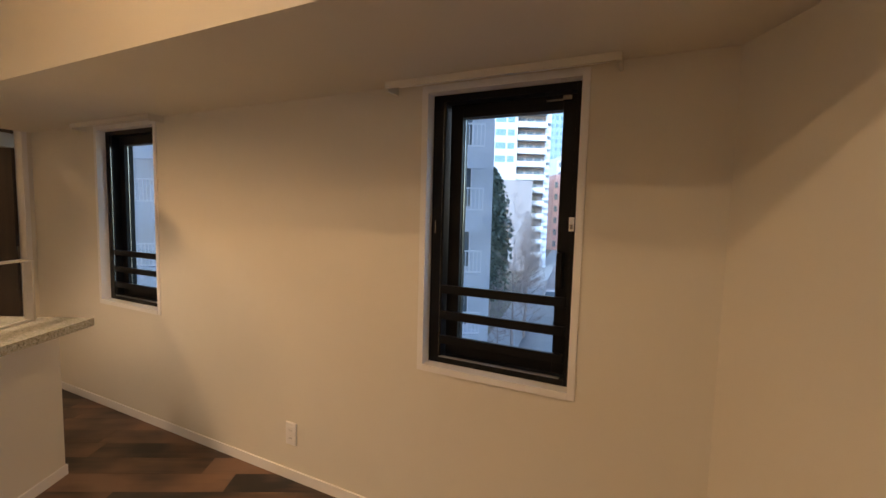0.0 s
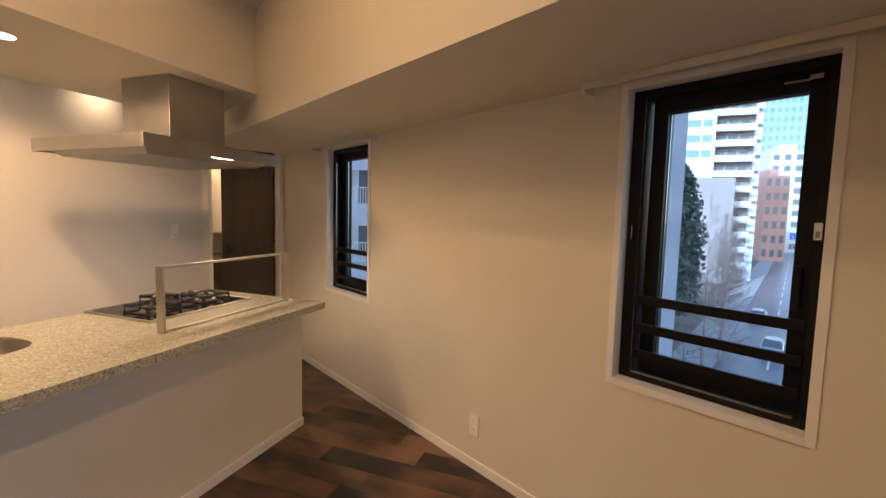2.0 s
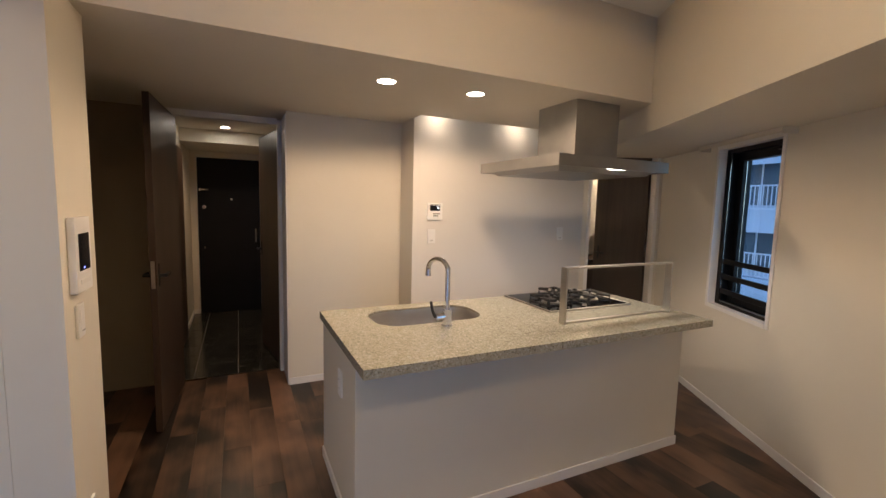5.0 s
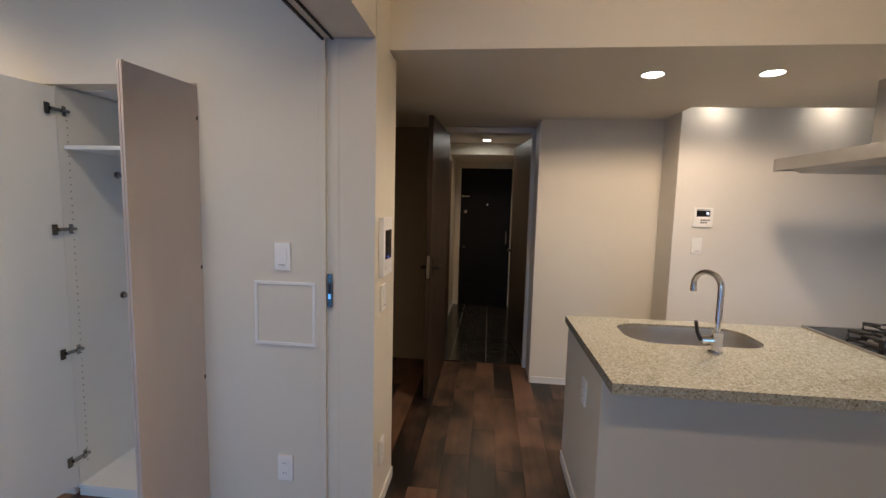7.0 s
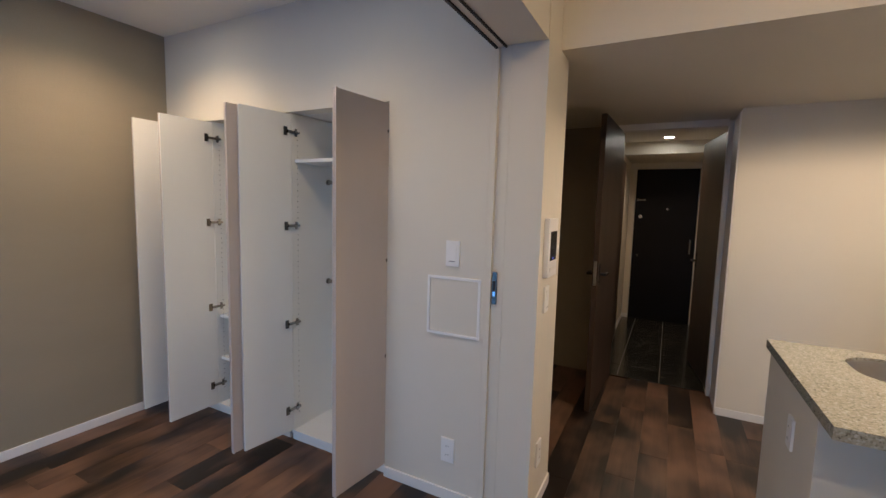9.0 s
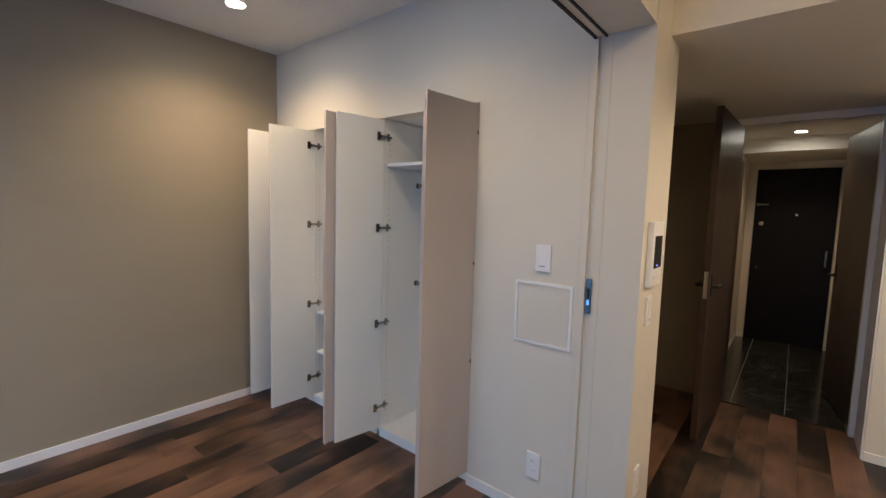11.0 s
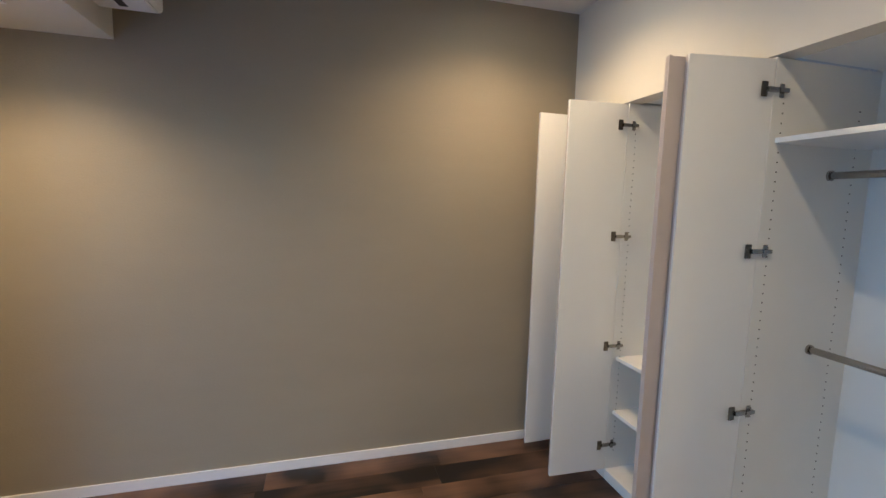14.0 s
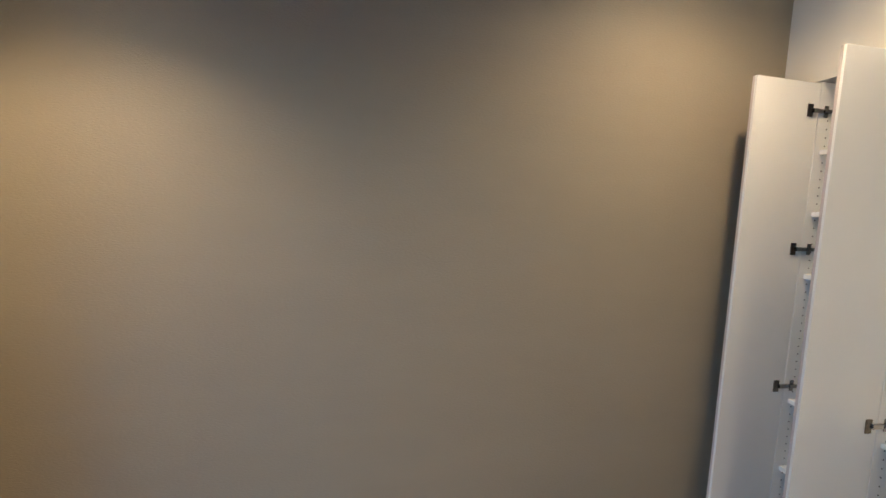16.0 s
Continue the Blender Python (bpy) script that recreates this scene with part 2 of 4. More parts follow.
def prism(pts, z0, z1):
    """A vertical prism over a plan polygon."""
    bm = bmesh.new()
    lo = [bm.verts.new((x, y, z0)) for x, y in pts]
    hi = [bm.verts.new((x, y, z1)) for x, y in pts]
    bm.faces.new(lo)
    bm.faces.new(hi)
    for i in range(len(pts)):
        j = (i + 1) % len(pts)
        bm.faces.new((lo[i], lo[j], hi[j], hi[i]))
    bmesh.ops.recalc_face_normals(bm, faces=bm.faces)
    return bm


def tube(points, r, n=14, cyclic=False):
    """A round tube swept along points."""
    bm = bmesh.new()
    rings = []
    pts = [Vector(p) for p in points]
    up = Vector((0, 0, 1))
    for i, p in enumerate(pts):
        a = pts[max(i - 1, 0)]
        c = pts[min(i + 1, len(pts) - 1)]
        d = (c - a).normalized()
        u = d.cross(up)
        if u.length < 1e-3:
            u = d.cross(Vector((1, 0, 0)))
        u.normalize()
        w = d.cross(u)
        rings.append([bm.verts.new(p + r * (math.cos(k * math.tau / n) * u + math.sin(k * math.tau / n) * w)) for k in range(n)])
    for a, b in zip(rings, rings[1:]):
        best = min(range(n), key=lambda s: (a[0].co - b[s].co).length)
        for k in range(n):
            bm.faces.new((a[k], a[(k + 1) % n], b[(k + 1 + best) % n], b[(k + best) % n]))
    bm.faces.new(rings[0])
    bm.faces.new(rings[-1])
    bmesh.ops.recalc_face_normals(bm, faces=bm.faces)
    return bm


def obj(name, bm, material, smooth=False, m=None):
    me = bpy.data.meshes.new(name)
    if m is not None:
        bmesh.ops.transform(bm, verts=bm.verts, matrix=m)
    bm.to_mesh(me)
    bm.free()
    if material:
        me.materials.append(material)
    if smooth:
        for p in me.polygons:
            p.use_smooth = True
        me.set_sharp_from_angle(angle=radians(35))
    return new(name, me)


def structure(name, bm, material, label="", category="", m=None):
    return tagged(obj(name, bm, material, m=m), label, category, kind="structure")


def thing(name, m, label, category, group=""):
    """An empty at the thing's base that carries its parts."""
    e = new(name)
    e.empty_display_size = 0.05
    e.matrix_world = m
    return tagged(e, label, category, group)


def part(name, bm, material, parent, label="", smooth=False, m=None):
    o = obj(name, bm, material, smooth, m)
    o.parent = parent
    if label:
        o["label"] = label
    return o


# ---------------------------------------------------------------- plan
WA = 28.2                                    # the window wall leans from +y by this angle
W0 = (1.973, -0.19)
WM = pose(W0[0], W0[1], 0, 0, 0, 90 - WA)   # local x runs along the window wall, local +y points into the room
XA, XP, YW, YS, YK, YB, YP = -3.25, -0.62, 1.741, -1.16, 1.97, 3.22, 3.51
CL, CB, CK, CW = 2.67, 2.53, 2.15, 1.97       # ceilings: living, bedroom, kitchen, under the window beam
DW = 0.73                                     # how far the window beam stands out


def wxy(s, off=0.0):
    """Plan point on the window wall: s along it, off metres into the room."""
    a = radians(WA)
    return (W0[0] + s * math.sin(a) - off * math.cos(a), W0[1] + s * math.cos(a) + off * math.sin(a))

# ---------------------------------------------------------------- structure
structure("floor", many((-3.5, -1.5, -0.12, 4.6, 3.915, -0.016)), RUBBER, "dark wood plank floor through the living room and bedroom", "floor")
structure("hall_floor", many((-1.2, 3.915, -0.12, 0.5, 6.5, -0.003), (2.4, 3.92, -0.12, 5.6, 5.6, -0.002)), GROUT, "dark marble tile floor of the entrance hall", "floor")
structure("wall_accent", many((XA - 0.12, YS - 0.2, 0, XA, YW + 0.8, 2.6)), ACCENT, "taupe textured wallpaper accent wall lit by downlights", "wall")
# wall with the built-in wardrobes: three openings, headers above
structure("wall_wardrobe", many((XA, YW, 0, -3.12, YW + 0.09, CB), (-3.12, YW, 1.945, -1.395, YW + 0.09, CB)), WALL, "white papered wall around the built-in wardrobes", "wall")
structure("wall_pier", many((-1.395, YW, 0, -0.86, 2.125, 2.75), (-0.86, YW + 0.012, 0, XP, 2.125, 2.75)), WALL, "white papered pier between bedroom and hall", "wall")
# the alcove walls share the accent wall's darker taupe
structure("wall_alcove_side", many((-1.395, 2.125, 0, -1.35, 3.9, 2.4)), ACCENT, "side wall of the alcove, darker taupe than the walls around it", "wall")
structure("wall_pocket_jamb", many((-0.858, YW - 0.004, 0.0, -0.83, YW + 0.012, 2.12), (-0.80, YW + 0.004, 0, -0.775, YW + 0.013, 2.12), (-0.775, YW + 0.007, 0, XP + 0.002, YW + 0.013, 2.12)), WALL, "white jamb strips for the sliding room divider", "door frame")
structure("wall_back", many((0.245, YP, 0, 1.17, YP + 0.3, 2.4), (1.17, YB + 0.005, 0, 1.30, YP + 0.3, 2.4)), WALL, "white kitchen recess wall", "wall")
structure("wall_kitchen", many((1.17, YB, 0, 1.30, YB + 0.005, 2.4), (1.30, YB, 0, 2.955, YB + 0.14, 2.4)), KITCHENWALL, "pale satin kitchen back wall washed by downlights", "wall")
# the washroom door wall stands square to the window wall
DS, DOFF = 3.47, 0.745
structure("wall_washroom_door", many((DS, 0.0, 2.06, DS + 0.12, DOFF, 2.4), (DS, 0, 0, DS + 0.12, 0.030, 2.06), (DS, 0.70, 0, DS + 0.12, DOFF + 0.15, 2.06)), WALL, "white wall around the washroom door", "wall", m=WM)
structure("wall_alcove", many((-1.4, 3.89, 0, -0.60, 4.0, 2.5)), ACCENT, "alcove wall beside the hall door, darker taupe than the walls around it", "wall")
structure("wall_hall", many((-0.74, 4.0, 0, -0.64, 6.4, 2.4), (0.31, YP + 0.3, 0, 0.41, 6.4, 2.4), (-0.74, 6.24, 2.0, 0.41, 6.36, 2.4), (-0.74, 6.24, 0, -0.565, 6.36, 2.0), (0.165, 6.24, 0, 0.41, 6.36, 2.0), (-0.64, 5.28, 2.075, 0.31, 6.24, 2.21)), WALL, "white papered entrance hall walls", "wall")
structure("wall_south", many((XA, YS - 0.14, 0, -2.62, YS, 2.75), (-0.68, YS - 0.14, 0, 1.75, YS, 2.75), (-2.62, YS - 0.14, 2.0, -0.68, YS, 2.75)), WALL, "white wall with the balcony window opening", "wall")
structure("wall_washroom", many((DS + 1.35, 0, 0, DS + 1.45, 1.9, 2.4), (DS + 0.12, 1.8, 0, DS + 1.35, 1.9, 2.4)), WALL, "white washroom walls", "wall", m=WM)
# window wall with two openings
OPEN1, OPEN2, WZ = (-0.660, 0.014), (1.872, 2.570), (0.745, 1.958)
ww = []
for a, b in ((-1.25, OPEN1[0]), (OPEN1[1], OPEN2[0]), (OPEN2[1], 6.4)):
    ww.append((a, -0.19, 0, b, 0, 2.75))
for a, b in (OPEN1, OPEN2):
    ww += [(a, -0.19, 0, b, 0, WZ[0]), (a, -0.19, WZ[1], b, 0, 2.75)]
structure("wall_window", many(*ww), WALL, "white papered wall with two narrow black-framed windows", "wall", m=WM)
# ceilings and beams
structure("ceiling_living", many((-0.62, -1.4, CL, 4.6, 2.1, CL + 0.1)), CEIL, "white papered living room ceiling", "ceiling")
structure("ceiling_bedroom", many((-3.4, -1.4, CB, -0.84, 1.9, CB + 0.1)), CEIL, "white papered bedroom ceiling", "ceiling")
structure("ceiling_hall", many((-0.75, 3.91, 2.21, 0.42, 6.4, 2.3), (2.0, YB + 0.0, 2.41, 5.6, 5.8, 2.5), (-1.4, 3.90, 2.15, -0.6, 4.0, 2.3)), CEIL, "white hall and washroom ceiling", "ceiling")
structure("beam_kitchen", many((-1.38, YK, CK, 4.4, 3.10, 2.75), (1.175, 3.10, 2.25, 4.4, 3.30, 2.75), (-1.38, 3.10, CK, 1.175, 3.905, 2.6)), WALL, "white dropped soffit above the kitchen", "soffit")
structure("beam_window", many((-1.22, 0.0, CW, DS, DW, 2.75)), WALL, "white dropped beam along the window wall", "beam", m=WM)
structure("beam_lintel", many((-0.842, YS, 2.12, XP, YW, 2.75)), WALL, "white lintel with sliding door tracks between rooms", "beam")
structure("door_track", many((-0.845, YS + 0.01, 2.112, -0.835, YW - 0.002, 2.1195), (-0.802, YS + 0.01, 2.112, -0.794, YW - 0.002, 2.1195)), RUBBER, "dark slots of the sliding door track", "door track")
structure("beam_bedroom", many((XA, YS, 2.12, -0.842, -0.56, 2.62)), WALL, "white dropped beam at the balcony side", "beam")


def baseboard(name, p, q, h=0.055, d=0.009):
    """A skirting strip along a wall from p to q, standing out to the left of p to q."""
    L = math.hypot(q[0] - p[0], q[1] - p[1])
    bm = box(0, 0, 0, L, d, h, bevel=0.002)
    m = pose(p[0], p[1], 0, 0, 0, math.degrees(math.atan2(q[1] - p[1], q[0] - p[0])))
    return structure(name, bm, TRIM, "white skirting board", "skirting", m)


for nm, p, q in (("baseboard_1", (XA, YW), (XA, YS)), ("baseboard_2", (-0.86, YW), (-1.395, YW)), ("baseboard_3", (XP, 2.125), (XP, YW + 0.012)), ("baseboard_4", (1.17, YP), (0.245, YP)),
                 ("baseboard_5", (2.94, YB), (1.17, YB)), ("baseboard_6", (0.245, YP), (0.245, YP + 0.22)), ("baseboard_7", (1.17, YB), (1.17, YP)), ("baseboard_8", wxy(-1.1), wxy(3.46)),
                 ("baseboard_9", (1.45, YS), (-0.68, YS)), ("baseboard_10", (-2.62, YS), (XA, YS)), ("baseboard_11", (-0.64, 6.24), (-0.64, 5.35)), ("baseboard_12", (-0.565, 6.24), (-0.64, 6.24))):
    baseboard(nm, p, q)


# ---------------------------------------------------------------- windows
def window(name, a, b, label):
    """A narrow side-hung window in the window wall: casing, black frame, sash, pane, guard bars."""
    w = b - a
    z0, z1 = WZ
    e = thing(name, WM @ pose(a, 0, z0), label, "window", "windows of the window wall")
    e["kind"] = "structure"
    h = z1 - z0
    t = 0.028

    def flip(*specs, bevel=0.0):
        """Boxes measured from the hinge side of the opening."""
        return many(*[(w - x1, y0, q0, w - x0, y1, q1) for x0, y0, q0, x1, y1, q1 in specs], bevel=bevel)

    part("casing", flip((0, -0.052, 0, t, 0.007, h), (w - t, -0.052, 0, w, 0.007, h), (t, -0.052, 0, w - t, 0.010, t), (t, -0.052, h - t, w - t, 0.007, h), bevel=0.0015), TRIM, e, "white painted casing lining the reveal")
    f = 0.072
    part("window_frame", flip((0.001, -0.185, 0.001, f, -0.0525, h - 0.001), (w - f + 0.018, -0.185, 0.001, w - 0.001, -0.0525, h - 0.001), (f, -0.185, 0.001, w - f + 0.018, -0.0525, 0.050), (f, -0.185, h - 0.056, w - f + 0.018, -0.0525, h - 0.001),
                              (0.050, -0.072, 0.050, f + 0.008, -0.062, h - 0.056), bevel=0.002), BLACK, e)
    part("frame_groove", flip((f + 0.0002, -0.062, 0.052, f + 0.003, -0.056, h - 0.058)), NICKEL, e, "thin bright groove in the frame")
    i, j, g = f + 0.012, w - f + 0.016, 0.056
    sash = part("sash", flip((i, -0.165, 0.054, i + g, -0.107, h - 0.058), (j - g, -0.165, 0.054, j, -0.107, h - 0.058), (i + g, -0.165, 0.054, j - g, -0.107, 0.096), (i + g, -0.165, h - 0.114, j - g, -0.107, h - 0.058), bevel=0.003), BLACK, e)
    pn = part("pane", flip((i + g - 0.004, -0.138, 0.092, j - g + 0.004, -0.134, h - 0.110)), WINDOWGLASS, sash, "window pane tinted blue to cool the daylight outside")
    pn.visible_shadow = False
    for zb in (0.112, 0.222, 0.337):
        part("guard_bar", flip((f + 0.004, -0.074, zb, w - f + 0.012, -0.056, zb + 0.037), bevel=0.003), BLACK, e)
    part("handle", flip((j - 0.052, -0.1065, 0.40, j - 0.028, -0.079, 0.545), bevel=0.005), BLACK, sash)
    part("catch", flip((w - 0.060, -0.052, 0.632, w - 0.040, -0.044, 0.685), bevel=0.003), PLASTIC, e, "pale plastic latch")
    part("catch_button", flip((w - 0.055, -0.0438, 0.640, w - 0.045, -0.041, 0.658), bevel=0.001), NICKEL, e)
    part("glazing_bead", flip((i + g, -0.1335, 0.097, i + g + 0.004, -0.128, h - 0.115), (i + g, -0.1335, 0.0965, j - g, -0.128, 0.100), (i + g, -0.1335, h - 0.118, j - g, -0.128, h - 0.1145)), NICKEL, sash, "thin bright glazing bead")
    part("stay", flip((w - 0.17, -0.076, h - 0.089, w - 0.08, -0.070, h - 0.082), (w - 0.105, -0.076, h - 0.090, w - 0.072, -0.056, h - 0.074)), NICKEL, e, "steel window stay")
    part("side_catch", flip((0.046, -0.053, 0.60, 0.052, -0.046, 0.655), bevel=0.002), NICKEL, e, "small steel catch")
    for y0 in (-0.0755, -0.0620):
        part("track", flip((f, y0, 0.0502, w - f, y0 + 0.004, 0.054)), TRACK, e, "thin bright sill track")
    return e


window("window_1", *OPEN1, "narrow black aluminium window with white casing and three guard bars")
window("window_2", *OPEN2, "narrow black aluminium window beside the kitchen, with guard bars")


def pelmet(a, b):
    e = thing("curtain_box", WM @ pose(a, 0, CW), "white three-sided curtain box hung under the beam above a window", "curtain box", "curtain boxes")
    w = b - a
    part("front_board", box(0, 0.084, -0.030, w, 0.092, -0.002, bevel=0.001), WALL, e)
    for x in (0, w - 0.012):
        part("end_board", box(x, 0.002, -0.040, x + 0.012, 0.0835, -0.002, bevel=0.001), WALL, e)
    part("rail", many((0.04, 0.035, -0.016, w - 0.04, 0.055, -0.002)), PLASTIC, e)


pelmet(-0.765, 0.145)
pelmet(1.79, 2.68)

# balcony window (behind the camera)
bwx0, bwx1 = -2.62, -0.68
e = thing("window_3", pose(bwx0, YS, 0), "wide sliding balcony window with dark frame", "window")
e["kind"] = "structure"
bw = bwx1 - bwx0
part("window_frame", many((0, -0.12, 0, 0.05, -0.03, 2.0), (bw - 0.05, -0.12, 0, bw, -0.03, 2.0), (0.05, -0.12, 0, bw - 0.05, -0.03, 0.05), (0.05, -0.12, 1.95, bw - 0.05, -0.03, 2.0), (bw / 2 - 0.04, -0.11, 0.05, bw / 2 + 0.04, -0.04, 1.95)), BLACK, e)
for k in (0, 1):
    p = part("pane", many((0.05 + k * (bw / 2 - 0.01), -0.085, 0.05, bw / 2 - 0.04 + k * (bw / 2 - 0.01), -0.080, 1.95)), WINDOWGLASS, e)
    p.visible_shadow = False

# ---------------------------------------------------------------- kitchen island
CX0, CX1, CY0, CY1, CZ = 0.31, 2.362, 1.496, 2.450, 0.85
e = thing("kitchen_island", pose(0, 0, 0), "white panelled kitchen island on the plank floor", "island")
part("front_panel", box(0.325, 1.68, 0.0, 2.368, 1.70, CZ - 0.0405), WALL, e)
part("end_panel", box(0.325, 1.7002, 0.0, 0.345, 2.42, CZ - 0.0405), WALL, e)
part("end_panel", box(2.348, 1.7002, 0, 2.368, 2.42, CZ - 0.0405), WALL, e)
part("back_panel", box(0.3452, 2.40, 0.08, 2.3478, 2.42, CZ - 0.0405), BLUEWHITE, e)
part("base_board", box(0.3452, 1.7002, 0.05, 2.3478, 2.3998, 0.07), BLUEWHITE, e)
part("front_skirting", box(0.316, 1.671, 0, 2.374, 1.68, 0.055, bevel=0.002), TRIM, e)
part("side_skirting", box(0.316, 1.68, 0, 0.325, 2.42, 0.055, bevel=0.002), TRIM, e)
part("side_skirting", box(2.368, 1.68, 0, 2.374, 2.42, 0.055, bevel=0.002), TRIM, e)


def rounded(x0, y0, x1, y1, r, n=7):
    pts = []
    for cx, cy, a0 in ((x1 - r, y1 - r, 0), (x0 + r, y1 - r, 90), (x0 + r, y0 + r, 180), (x1 - r, y0 + r, 270)):
        for k in range(n + 1):
            a = radians(a0 + 90 * k / n)
            pts.append((cx + r * math.cos(a), cy + r * math.sin(a)))
    return pts


def slab_with_hole(outer, inner, z0, z1):
    """A slab with a rounded opening: both loops have the same count of corners."""
    bm = bmesh.new()
    x0, y0, x1, y1 = outer
    n = len(inner)
    ring = []
    cx, cy = sum(p[0] for p in inner) / n, sum(p[1] for p in inner) / n
    for px, py in inner:
        dx, dy = px - cx, py - cy
        k = min([(x1 - cx) / dx if dx > 0 else (x0 - cx) / dx if dx < 0 else 1e9, (y1 - cy) / dy if dy > 0 else (y0 - cy) / dy if dy < 0 else 1e9])
        ring.append([cx + dx * k, cy + dy * k])
    for c in ((x0, y0), (x1, y0), (x1, y1), (x0, y1)):
        i = min(range(n), key=lambda i: (ring[i][0] - c[0]) ** 2 + (ring[i][1] - c[1]) ** 2)
        ring[i] = list(c)
    vs = [[bm.verts.new((*p, z)) for p in loop] for z in (z0, z1) for loop in (ring, inner)]
    ob, ib, ot, it = vs
    for i in range(n):
        j = (i + 1) % n
        bm.faces.new((ot[i], ot[j], it[j], it[i]))
        bm.faces.new((ob[j], ob[i], ib[i], ib[j]))
        bm.faces.new((ob[i], ob[j], ot[j], ot[i]))
        bm.faces.new((it[i], it[j], ib[j], ib[i]))
    bmesh.ops.recalc_face_normals(bm, faces=bm.faces)
    return bm


SX0, SX1, SY0, SY1 = 0.535, 1.160, 2.000, 2.350
hole = rounded(SX0, SY0, SX1, SY1, 0.13)
top = tagged(obj("worktop", slab_with_hole((CX0, CY0, CX1, CY1), hole, CZ - 0.04, CZ), QUARTZ), "beige speckled quartz worktop overhanging the island", "worktop")


def basin():
    bm = bmesh.new()
    rings = []
    for z, inset, r in ((CZ - 0.004, 0.0, 0.13), (CZ - 0.05, 0.006, 0.125), (CZ - 0.14, 0.016, 0.115), (CZ - 0.165, 0.034, 0.10), (CZ - 0.175, 0.07, 0.07)):
        rings.append([bm.verts.new((x, y, z)) for x, y in rounded(SX0 - 0.001 + inset, SY0 - 0.001 + inset, SX1 + 0.001 - inset, SY1 + 0.001 - inset, r)])
    for a, b in zip(rings, rings[1:]):
        for i in range(len(a)):
            j = (i + 1) % len(a)
            bm.faces.new((a[j], a[i], b[i], b[j]))
    bm.faces.new(rings[-1])
    return bm


e = thing("sink", pose(0, 0, 0), "stainless steel undermount sink set in the worktop", "sink")
part("basin", basin(), STEEL, e, smooth=True)
part("drain", cyl(0.85, 2.18, CZ - 0.172, 0.045, 0.006, bevel=0.002), CHROME, e, "chrome drain cover", True)

# faucet
FX, FY = 0.862, 1.925
e = thing("faucet", pose(FX, FY, CZ), "chrome gooseneck kitchen faucet standing behind the sink", "faucet")
part("base", cyl(0, 0, 0.045, 0.024, 0.09, bevel=0.003), CHROME, e, smooth=True)
part("flange", cyl(0, 0, 0.004, 0.029, 0.008, bevel=0.002), CHROME, e, smooth=True)
neck = [(0, 0, 0.085), (0, 0, 0.28)]
for k in range(1, 13):
    a = math.pi * k / 12
    neck.append((-0.028 * (1 - math.cos(a)), 0.062 * (1 - math.cos(a)), 0.28 + 0.062 * math.sin(a)))
neck.append((-0.056, 0.124, 0.265))
part("spout", tube(neck, 0.0125, 16), CHROME, e, smooth=True)
part("spout_tip", cyl(-0.056, 0.124, 0.258, 0.0145, 0.026), CHROME, e, smooth=True)
part("lever_joint", cyl(-0.040, 0, 0.050, 0.020, 0.050, "x", bevel=0.003), CHROME, e, smooth=True)
part("lever", tube([(-0.066, 0, 0.050), (-0.082, 0, 0.085), (-0.092, 0, 0.135)], 0.0075, 10), IRON, e, "dark faucet lever", True)

# hob
HX0, HX1, HY0, HY1 = 1.555, 2.215, 1.945, 2.450
HZ = CZ + 0.001
e = thing("gas_hob", pose(0, 0, HZ), "three-burner black glass gas hob set in the worktop", "hob")
part("rim", many((HX0, HY0, 0, HX1, HY0 + 0.016, 0.010), (HX0, HY1 - 0.014, 0, HX1, HY1, 0.010), (HX0, HY0 + 0.014, 0, HX0 + 0.014, HY1 - 0.014, 0.010), (HX1 - 0.014, HY0 + 0.014, 0, HX1, HY1 - 0.014, 0.010), bevel=0.003), STEEL, e, "steel hob rim")
part("glass_top", many((HX0 + 0.014, HY0 + 0.014, 0, HX1 - 0.014, HY1 - 0.014, 0.008)), GLASSBLACK, e)


def burner(cx, cy, r):
    part("burner_ring", cyl(cx, cy, 0.013, r * 0.62, 0.012, bevel=0.003), STEEL, e, "steel burner ring", True)
    part("burner_cap", cyl(cx, cy, 0.026, r * 0.42, 0.016, r2=r * 0.36), IRON, e, smooth=True)
    bm = bmesh.new()
    for k in range(4):
        a = k * math.pi / 2 + math.pi / 4
        c, s = math.cos(a), math.sin(a)
        b = tube([(cx + c * r * 1.35, cy + s * r * 1.35, 0.009), (cx + c * r * 1.35, cy + s * r * 1.35, 0.048), (cx + c * r * 0.45, cy + s * r * 0.45, 0.050)], 0.0095, 8)
        me = bpy.data.meshes.new("tmp")
        b.to_mesh(me)
        b.free()
        bm.from_mesh(me)
        bpy.data.meshes.remove(me)
    for zz in (0.010, 0.046):
        q = [(cx + math.cos(t) * r * 1.32, cy + math.sin(t) * r * 1.32, zz) for t in [math.pi / 4 + j * math.pi / 2 for j in range(5)]]
        b = tube(q, 0.0085, 8)
        me = bpy.data.meshes.new("tmp")
        b.to_mesh(me)
        b.free()
        bm.from_mesh(me)
        bpy.data.meshes.remove(me)
    part("pan_support", bm, IRON, e, "black cast iron trivet")


burner(HX0 + 0.16, HY0 + 0.20, 0.095)
burner(HX1 - 0.17, HY0 + 0.20, 0.095)
burner(HX0 + 0.33, HY1 - 0.12, 0.07)
for k in range(3):
    part("knob", cyl(HX1 - 0.06 - k * 0.05, HY1 - 0.045, 0.016, 0.016, 0.016), IRON, e, smooth=True)

